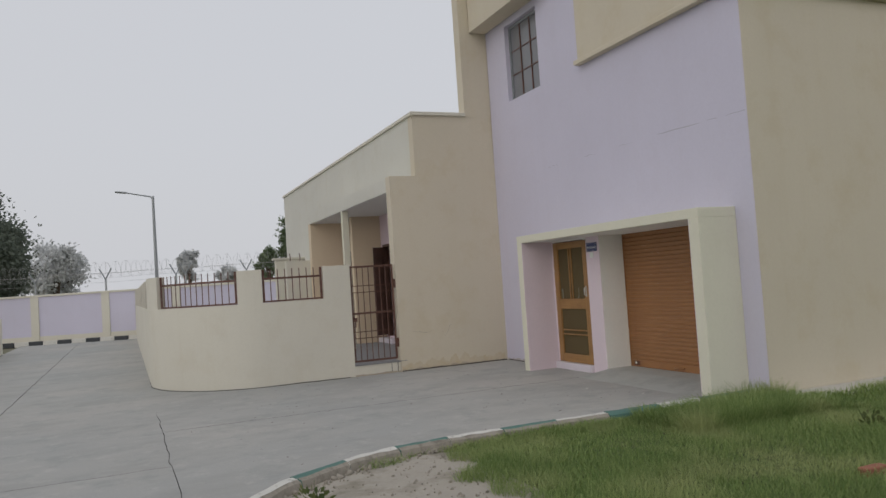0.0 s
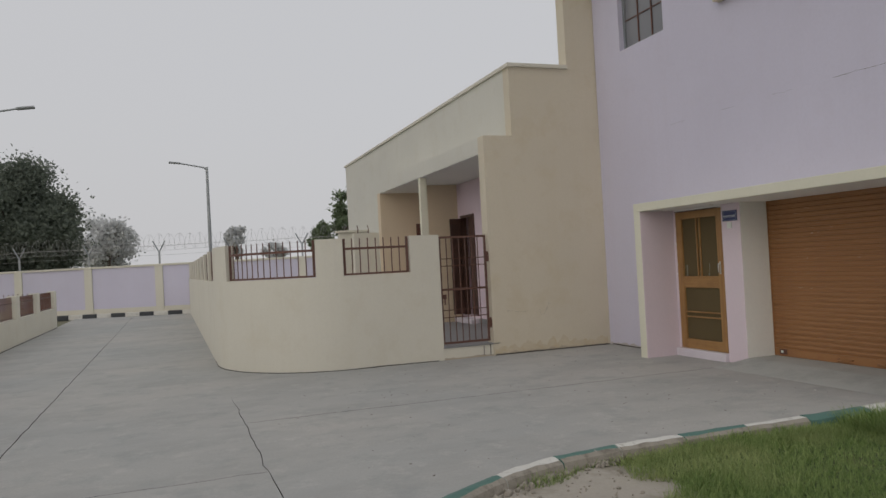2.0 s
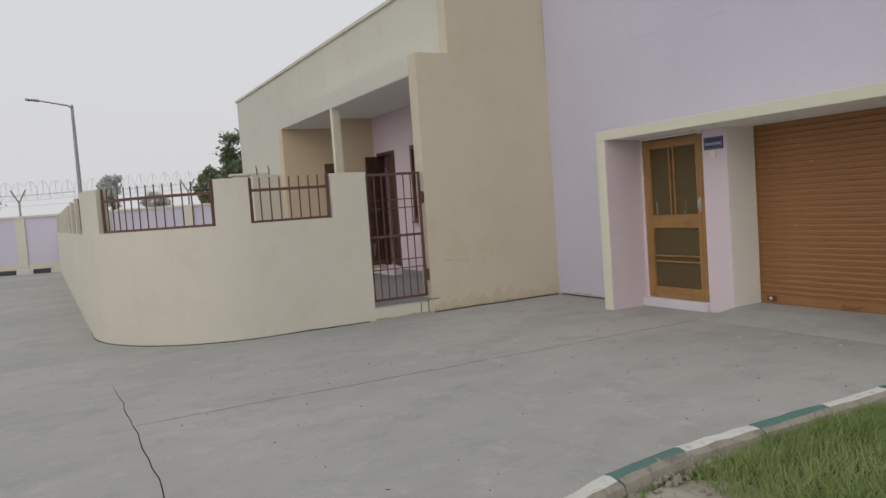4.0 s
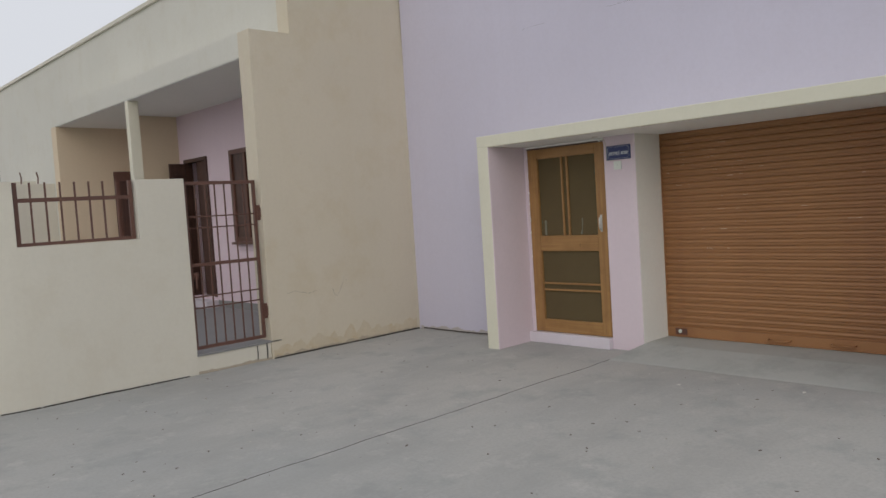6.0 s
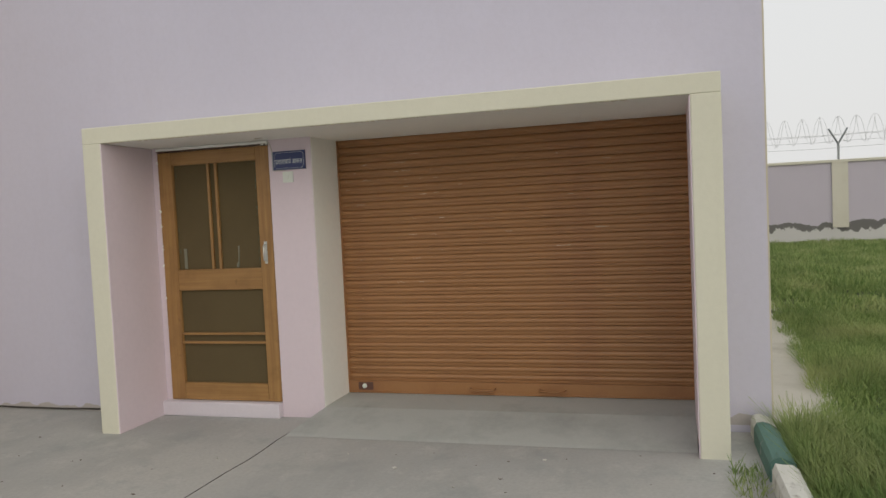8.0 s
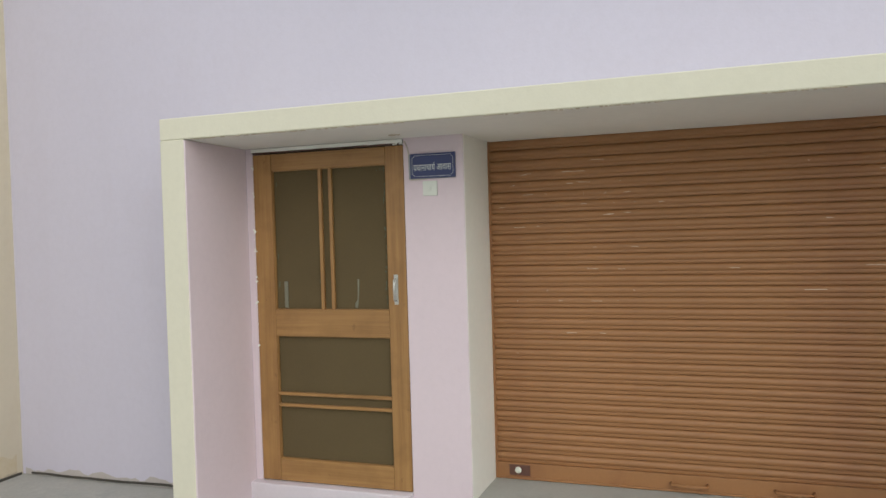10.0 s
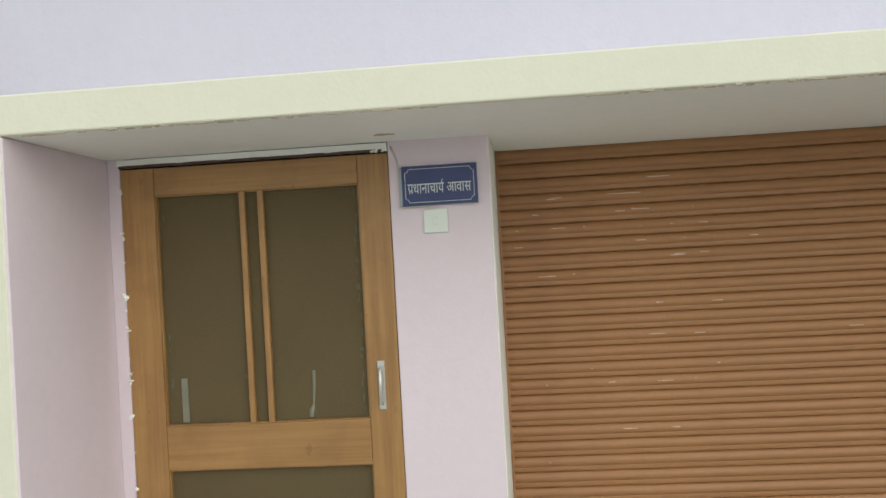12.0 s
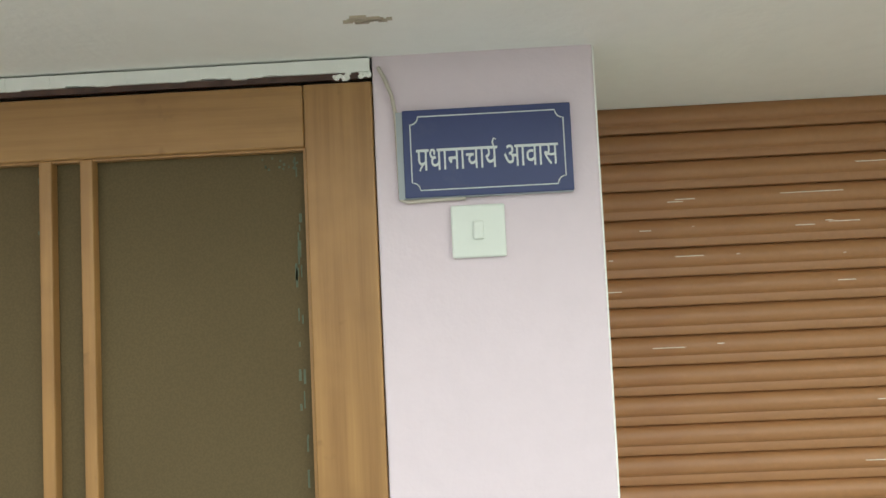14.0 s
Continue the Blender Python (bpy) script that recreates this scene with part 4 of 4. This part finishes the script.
def y_post(at, turn=0.0, h=1.0, grp=""):
    """A steel post with a forked head."""
    global post_mesh
    if post_mesh is None:
        bm = bmesh.new()
        box(bm, -0.03, 0.03, -0.03, 0.03, -0.02, 0.52)
        tube(bm, [(0, 0, 0.5), (-0.27, 0, 0.98)], 0.03, 6)
        tube(bm, [(0, 0, 0.5), (0.27, 0, 0.98)], 0.03, 6)
        post_mesh = part("wire_post", bm, M_galv)
        ob = post_mesh
    else:
        ob = new("wire_post", post_mesh.data)
    tagged(ob, "grey forked steel post carrying razor wire on the wall", "post", grp)
    ob.matrix_basis = pose(*at, 0, 0, turn)
    return ob


for x in posts[7:] + [2.74]:
    ob = y_post((x, BY + 0.11, BH + 0.09), 0, 1, "razor wire posts")
    ob.matrix_basis = BACK @ ob.matrix_basis
for y in rposts[6:14] + [5.64]:
    y_post((RX + 0.11, y, RH + 0.09), 90, 1, "razor wire posts")


def razor(name, a, b, z, radius, pitch, label):
    """Concertina coil and strained wires between a and b."""
    ob = group(name, label, "razor wire", kind="stuff")
    d = Vector((*b, 0)) - Vector((*a, 0))
    long, d = d.length, d.normalized()
    side = Vector((-d.y, d.x, 0))
    cu = bpy.data.curves.new("coil", "CURVE")
    cu.dimensions, cu.bevel_depth, cu.bevel_resolution = "3D", 0.0045, 0
    rnd = random.Random(3)
    for ph in (0, math.pi):
        k = int(long / pitch * 14)
        sp = cu.splines.new("POLY")
        sp.points.add(k)
        for i in range(k + 1):
            an = 2 * math.pi * i / 14 * (1 if ph == 0 else -1) + ph
            r = radius * (1 + 0.12 * noise.noise((i * 0.03, ph, 1.5)))
            q = Vector((*a, z)) + d * (long * i / k) + side * (r * math.cos(an) * 0.8) + Vector((0, 0, r * math.sin(an) + 0.05 * noise.noise((i * 0.012, 7, ph))))
            sp.points[i].co = (*q, 1)
    for off, dz in ((-0.22, -0.15), (0.22, -0.15), (0, -0.55), (0, -0.35)):
        sp = cu.splines.new("POLY")
        k = int(long)
        sp.points.add(k)
        for i in range(k + 1):
            q = Vector((*a, z + dz + 0.015 * math.sin(i * 1.7 + off))) + d * (long * i / k) + side * off
            sp.points[i].co = (*q, 1)
    cu.materials.append(M_wire)
    coil = new("coil", cu)
    coil.parent = ob
    return ob


razor("razor_wire_back", (-18, BY + 0.11), (20, BY + 0.11), BH + 1.02, 0.33, 0.45, "coiled razor wire along the boundary wall top").matrix_basis = BACK
razor("razor_wire_side", (RX + 0.11, -18), (RX + 0.11, 20), RH + 1.02, 0.42, 0.52, "coiled razor wire along the side wall top")


# ---- street lamps ----
def street_lamp(at, h, arms, label):
    ob = group("street_lamp", label, "street lamp", at, group="yard street lamps")
    bm = bmesh.new()
    tube(bm, [(0, 0, 0), (0, 0, 0.4), (0, 0, h * 0.55), (0, 0, h)], [0.10, 0.09, 0.075, 0.055], 10)
    box(bm, -0.18, 0.18, -0.18, 0.18, -0.02, 0.04)
    part("pole", bm, M_galv, ob)
    for a in arms:
        bm = bmesh.new()
        tube(bm, [(0, 0, h - 0.12), (a * 0.12, 0, h - 0.02), (a, 0, h + 0.17)], [0.035, 0.032, 0.025], 8)
        am = part("arm", bm, M_galv, ob)
        s = 1 if a > 0 else -1
        bm = boxes((0, 0.48, -0.1, 0.1, -0.035, 0.035), r=0.02)
        bmesh.ops.transform(bm, matrix=Matrix.Translation((a - 0.05 * s, 0, h + 0.165)) @ Matrix.Rotation(-0.12 if s > 0 else math.pi + 0.0, 4, "Y" if s > 0 else "Z") @ (Matrix.Identity(4) if s > 0 else Matrix.Rotation(-0.1, 4, "Y")), verts=bm.verts)
        part("lamp_head", bm, M_galv, am)
    return ob


street_lamp((1.46, 37.0, 0), 6.35, (-1.15,), "grey single-arm street lamp by the boundary wall")
street_lamp((-5.4, 27.0, 0), 6.55, (-1.2, 1.2), "tall grey double-arm street lamp behind the fence")
street_lamp((-8.85, 37.0, 0), 5.5, (-0.9,), "grey single-arm street lamp by the boundary wall")


# ---- trees ----
def tree(name, at, trunk_h, crown, blobs, leaves, leaf, material, label, seed):
    """crown: centre height and radii; blobs: number of leaf masses; leaves: leaves in each."""
    rnd = random.Random(seed)
    rs = np.random.RandomState(seed)
    ob = group(name, label, "tree", at)
    ch, rx, ry, rz = crown
    bm = bmesh.new()
    r0 = 0.045 * (ch + rz)
    tube(bm, [(0, 0, -0.1), (0.05, 0.03, trunk_h * 0.4), (-0.05, 0.05, trunk_h), (0.05, 0, ch)], [r0 * 1.3, r0, r0 * 0.8, r0 * 0.4], 9)
    centres = []
    for k in range(blobs):
        u = rnd.uniform(-1, 1)
        a = rnd.uniform(0, 2 * math.pi)
        q = math.sqrt(1 - u * u)
        f = rnd.uniform(0.5, 0.93)
        centres.append((rx * f * q * math.cos(a), ry * f * q * math.sin(a), ch + rz * f * u, rnd.uniform(0.16, 0.3) * (rx + rz) * 0.62))
    for c in centres:
        if rnd.random() < 0.55:
            m_ = Vector((c[0] * 0.45, c[1] * 0.45, trunk_h + (c[2] - trunk_h) * 0.55))
            tube(bm, [(0, 0, trunk_h * rnd.uniform(0.7, 1.0)), m_, c[:3]], [r0 * 0.42, r0 * 0.24, r0 * 0.07], 6)
    part("trunk", bm, M_bark, ob)
    out = []
    for x, y, z, r in centres:
        v = rs.normal(size=(leaves, 3))
        v /= np.linalg.norm(v, axis=1)[:, None]
        p = np.array((x, y, z)) + v * r * (np.abs(rs.normal(0.55, 0.36, leaves)))[:, None] * np.array((1.05, 1.05, 0.78))
        d = v * 0.6 + rs.normal(size=(leaves, 3)) * 0.55 + np.array((0, 0, -0.25))
        d /= np.linalg.norm(d, axis=1)[:, None]
        w = np.cross(d, rs.normal(size=(leaves, 3)))
        w /= np.linalg.norm(w, axis=1)[:, None]
        s = leaf * rs.uniform(0.6, 1.4, leaves)[:, None]
        out.append(np.stack((p, p + d * s * 0.5 + w * s * 0.28, p + d * s, p + d * s * 0.5 - w * s * 0.28), axis=1))
    quads("crown", np.concatenate(out), material, ob)
    return ob


tree("mango_tree", (-8.3, 52, 0), 2.6, (4.9, 4.0, 3.6, 3.9), 60, 1250, 0.21, M_leaf, "large dark green spreading tree beyond the boundary wall", 11)
tree("low_tree", (-14.2, 52, 0), 1.6, (3.2, 2.6, 2.4, 2.0), 20, 800, 0.22, M_leaf, "dark green low tree beyond the boundary wall", 12)
# Haze is put into the pale leaf colour of these distant trees.
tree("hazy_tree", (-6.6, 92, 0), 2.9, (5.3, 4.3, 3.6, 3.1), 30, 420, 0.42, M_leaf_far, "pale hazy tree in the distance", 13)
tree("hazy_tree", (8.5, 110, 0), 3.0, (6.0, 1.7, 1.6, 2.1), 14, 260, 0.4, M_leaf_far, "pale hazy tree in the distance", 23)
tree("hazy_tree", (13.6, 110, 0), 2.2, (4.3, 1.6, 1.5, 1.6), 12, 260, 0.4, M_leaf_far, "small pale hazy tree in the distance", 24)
tree("young_tree", (7.4, 42.5, 0), 1.4, (3.1, 0.6, 0.6, 0.95), 20, 200, 0.17, M_leaf_mid, "green young tree beyond the boundary wall", 15)
tree("young_tree", (8.95, 42.8, 0), 2.0, (4.3, 0.75, 0.8, 1.75), 26, 170, 0.18, M_leaf_mid, "taller green tree beside the wing", 16)

# ---- chajjas and cable on the side wall ----
structure("sunshade", boxes((12.3, 13.3, YR - 0.69, YR - 0.013, 2.43, 2.645), (12.36, 13.24, YR - 0.55, YR - 0.013, 2.285, 2.43), r=0.008), M_cream, "off-white stepped concrete sunshade on the side wall", "sunshade")
cable = group("black_cable", "black cable down the side wall and over the path", "cable")
bm = bmesh.new()
tube(bm, [(13.5, YR - 0.03, 4.4), (13.52, YR - 0.03, 2.0), (13.5, YR - 0.03, 0.25), (13.3, YR - 0.08, 0.10), (12.9, 7.0, 0.082), (12.4, 6.72, 0.082), (12.1, 6.45, 0.07), (11.9, 6.1, 0.06)], 0.022, 6)
part("cable", bm, M_cable_b, cable, smooth=True)

# ---- small wear: cracks, chips, stones ----
rnd = random.Random(21)


for k0, k1 in ((0, 5), (6, 7), (8, 10)):
    crack("wall_crack", [(X + 0.0, 8.9 - 0.16 * k, 3.50 + 0.012 * noise.noise((k * 0.7, 2, 0)) - 0.003 * k) for k in range(k0, k1 + 1)], 0.0022 if k0 == 0 else 0.0014, "hairline crack in the lilac plaster")


def foot_grime(name, a, b, lift, h, seed, material, label):
    """A ragged band of dirt at the foot of a wall."""
    a, b = Vector(a), Vector(b)
    k = int((b - a).length / 0.04)
    bm = bmesh.new()
    up = [bm.verts.new((*a.lerp(b, i / k), lift + h * (0.35 + 0.9 * abs(noise.noise((i * 0.17, seed, 0))) + 0.3 * noise.noise((i * 0.6, seed, 5))))) for i in range(k + 1)]
    lo = [bm.verts.new((*a.lerp(b, i / k), lift)) for i in range(k + 1)]
    for i in range(k):
        bm.faces.new((lo[i], lo[i + 1], up[i + 1], up[i]))
    return structure(name, bm, material, label, "grime")


foot_grime("grime_front", (X - 0.002, 12.16), (X - 0.002, 13.9), 0.0, 0.09, 2, M_grime, "dusty grime at the foot of the lilac wall")
foot_grime("grime_front_edge", (X - 0.002, 7.3), (X - 0.002, 7.58), 0.05, 0.1, 5, M_grime, "dusty grime at the corner of the lilac wall")
foot_grime("damp_end", (4.82, YL - 0.0012), (7.0, YL - 0.0012), 0.0, 0.3, 9, M_ochre, "yellowed damp plaster low on the end wall")
foot_grime("grime_end", (4.82, YL - 0.002), (7.0, YL - 0.002), 0.0, 0.07, 3, M_grime_b, "earthy grime at the foot of the end wall")
foot_grime("grime_step", (3.9, 13.9435), (4.8, 13.9435), 0.0, 0.06, 6, M_grime_b, "earthy grime on the gate step")
for k0, k1 in ((0, 2), (7, 9), (13, 15)):
    crack("wall_crack_faint", [(X, 11.9 - 0.16 * k, 3.52 + 0.015 * noise.noise((k * 0.5, 12, 0)) - 0.001 * k) for k in range(k0, k1 + 1)], 0.0009, "faint broken hairline crack in the lilac plaster")
crack("wall_crack_low", [(5.68 + 0.03 * k, YL, 0.70 - 0.10 * math.sin(k * 0.75) + 0.02 * noise.noise((k * 0.9, 6, 0))) for k in range(8)], 0.0011, "crack round loose plaster on the end wall")
crack("wall_crack_end", [(5.05 + 0.1 * k, YL, 0.72 + 0.07 * noise.noise((k * 0.8, 5, 0)) - 0.004 * k) for k in range(5)], 0.0014, "crack in the beige plaster near its foot")
crack("wall_foot_gap", [(4.82 + 0.13 * k, YL - 0.004, 0.006 + 0.012 * abs(noise.noise((k * 0.9, 3, 0)))) for k in range(18)], 0.012, "dark gap between end wall and concrete")
crack("facade_foot_gap", [(X - 0.003, 12.15 + 0.13 * k, 0.012 + 0.012 * abs(noise.noise((k * 0.9, 8, 0)))) for k in range(14)], 0.010, "dark gap between front wall and concrete")
crack("court_foot_gap", [(*court_at(co, 0.1 + 0.16 * k), 0.004 + 0.012 * abs(noise.noise((k * 0.9, 4, 0)))) for k in range(34)], 0.009, "dark gap along the foot of the court wall")
bm = bmesh.new()
for k in range(70):
    x, y = court_at(co, rnd.uniform(0.2, 5.4))
    s = rnd.uniform(0.004, 0.011)
    bmesh.ops.create_icosphere(bm, subdivisions=1, radius=s, matrix=Matrix.LocRotScale((x, y, rnd.uniform(0.003, 0.03)), Euler((0, 0, rnd.random() * 3)), (1.6, 0.9, 0.6)))
structure("court_wall_crumbs", bm, M_kwhite, "flaked plaster along the foot of the court wall", "plaster")
crack("step_stain", [(4.62, 13.943, 0.18), (4.622, 13.943, 0.1), (4.618, 13.943, 0.03)], 0.006, "dark stain on the gate step")
crack("step_stain_far", [(4.74, 13.943, 0.19), (4.742, 13.943, 0.1), (4.738, 13.943, 0.02)], 0.008, "dark stain on the gate step")

bm = bmesh.new()
for k in range(80):
    x, y = rnd.uniform(1.2, 6.4), rnd.uniform(7.7, 13.6)
    s = rnd.uniform(0.003, 0.009)
    bmesh.ops.create_icosphere(bm, subdivisions=1, radius=s, matrix=Matrix.LocRotScale((x, y, s * 0.25), Euler((rnd.random(), rnd.random(), rnd.random())), (1.3, 1, 0.5)))
tagged(part("yard_litter", bm, M_path, None, "small stones and crumbs on the concrete yard"), category="litter", kind="stuff")
bm = bmesh.new()
for k in range(170):
    x, y = rnd.uniform(-1.5, 6.5), rnd.uniform(7.7, 13.7)
    if x < 0.7 or (x < 1.5 and y > 13):
        continue
    s = rnd.uniform(0.003, 0.008)
    bmesh.ops.create_icosphere(bm, subdivisions=1, radius=s, matrix=Matrix.LocRotScale((x, y, s * 0.2), Euler((0, 0, rnd.random() * 3)), (rnd.uniform(1, 2.6), 1, 0.4)))
tagged(part("leaf_litter", bm, M_bark, None, "dry leaf bits and twigs on the concrete yard"), category="litter", kind="stuff")
for x, y in ((6.03, 9.6), (5.46, 7.72), (6.3, 8.7)):
    bm = bmesh.new()
    bmesh.ops.create_icosphere(bm, subdivisions=2, radius=0.014, matrix=Matrix.LocRotScale((x, y, 0.004), None, (1.2, 1, 0.35)))
    tagged(part("plaster_chip", bm, M_kwhite, None, "white plaster chip lying on the concrete yard"), category="chip", group="plaster chips")
bm = bmesh.new()
for k in range(420):
    x, y = rnd.uniform(0.75, 2.75), rnd.uniform(4.6, 7.1)
    if ((KC[0] - x) / (KRX - 0.2)) ** 2 + (max(0, y - KC[1]) / (KRY - 0.2)) ** 2 > 1:
        continue
    s = rnd.choice((0.006, 0.008, 0.01, 0.016))
    bmesh.ops.create_icosphere(bm, subdivisions=1, radius=s, matrix=Matrix.LocRotScale((x, y, 0.042 + s * 0.3), Euler((rnd.random() * 3, rnd.random() * 3, 0)), (1.2, 1, 0.7)))
for k in range(170):
    x, y = on(ki, rnd.uniform(at_x(2.6) - 3.6, at_x(3.3)))
    s = rnd.uniform(0.008, 0.03)
    bmesh.ops.create_icosphere(bm, subdivisions=1, radius=s, matrix=Matrix.LocRotScale((x + rnd.uniform(0.0, 0.09), y - rnd.uniform(0.0, 0.09), 0.045 + s * 0.3), Euler((rnd.random() * 3, rnd.random() * 3, 0)), (1.3, 1, 0.75)))
tagged(part("gravel", bm, M_kraw, None, "grey gravel scattered on the bare soil"), category="gravel", kind="stuff")
bm = boxes((4.9, 5.12, 4.35, 4.44, 0.05, 0.12), r=0.012)
tagged(part("loose_brick", bm, surface("brick_red", (0.30, 0.13, 0.08), 0.9, 0.2, 6, 40, 0.5), None, "loose red brick lying in the grass"), category="brick")


# ---- grass ----
def blades(n_, x0, x1, y0, y1, h, w, seed, keep=None, z=0.03):
    rs = np.random.RandomState(seed)
    p = np.column_stack((rs.uniform(x0, x1, n_), rs.uniform(y0, y1, n_)))
    if keep is not None:
        p = p[keep(p[:, 0], p[:, 1])]
    k = len(p)
    a = rs.uniform(0, 2 * np.pi, k)
    lean = rs.uniform(0.2, 1.5, k)
    patch = 0.75 + 0.35 * np.sin(p[:, 0] * 2.1 + 1.3 * np.sin(p[:, 1] * 1.7)) * np.sin(p[:, 1] * 2.6 + 0.8)
    hh_ = h * rs.uniform(0.45, 1.25, k) * patch
    ww = w * rs.uniform(0.7, 1.3, k)
    d = np.column_stack((np.cos(a), np.sin(a)))
    s = np.column_stack((-d[:, 1], d[:, 0]))
    base = np.column_stack((p, np.full(k, z)))
    side = np.column_stack((s * ww[:, None] / 2, np.zeros(k)))
    top = base + np.column_stack((d * (hh_ * lean)[:, None], hh_))
    return np.stack((base - side, base + side, top + side * 0.25, top - side * 0.25), axis=1)


def on_lawn(x, y):
    inside = (((KC[0] - x) / (KRX - 0.17)) ** 2 + (np.maximum(0, y - KC[1]) / (KRY - 0.17)) ** 2 < 1) | ((x > KC[0]) & (y < KC[1] + KRY - 0.16))
    wob = 0.12 * np.sin(7 * x + 3 * y) + 0.1 * np.sin(11 * y - 5 * x)
    bare_ = (x < 2.68 + wob) & (y > 4.2)
    path_ = (x > 7.0) & (x < 22.4) & (y > 6.93 - 0.076 * np.minimum(x - 7, 5.3) - 0.018 * np.maximum(0, x - 12.3) + wob * 0.32)
    rim = (x < 2.9) & (y > 7.05 + wob)
    return inside & ~(bare_ & ~rim) & ~path_


g = [blades(150000, 0.6, 7.05, 2.5, 7.4, 0.095, 0.0065, 1, on_lawn),
     blades(7000, 2.9, 6.0, 7.02, 7.30, 0.09, 0.007, 6, on_lawn),
     blades(12000, 5.0, 7.0, 6.2, 7.24, 0.21, 0.008, 7, on_lawn),
     blades(85000, 7.05, 12, 2.0, 7.2, 0.13, 0.010, 2, on_lawn),
     blades(70000, 2.7, 7.05, -3.0, 2.5, 0.12, 0.010, 3, on_lawn),
     blades(60000, 7.05, 12, -8.0, 2.0, 0.14, 0.014, 8, on_lawn),
     blades(110000, 12, 27.9, -8.0, 7.2, 0.16, 0.024, 4, on_lawn),
     blades(170, 5.85, 6.3, 7.44, 7.62, 0.07, 0.007, 5, None, 0.0)]
tagged(quads("grass", np.concatenate(g), M_grass), "green uncut lawn grass in uneven tufts", "grass", kind="stuff")
for x, y in ((6.35, 5.45), (1.3, 6.15), (0.7, 5.2)):
    weed = group("weed", "small weed growing at the edge of the lawn", "weed", (x, y, 0.04), group="weeds")
    rs = np.random.RandomState(int(x * 100))
    k = 60
    a, e = rs.uniform(0, 2 * np.pi, k), rs.uniform(0.3, 1.4, k)
    d = np.column_stack((np.cos(a) * np.cos(e), np.sin(a) * np.cos(e), np.sin(e)))
    p = d * rs.uniform(0.02, 0.16, k)[:, None]
    w = np.cross(d, rs.normal(size=(k, 3))) * 0.012
    quads("leaves", np.stack((p, p + d * 0.03 + w, p + d * 0.06, p + d * 0.03 - w), axis=1), M_weed, weed)
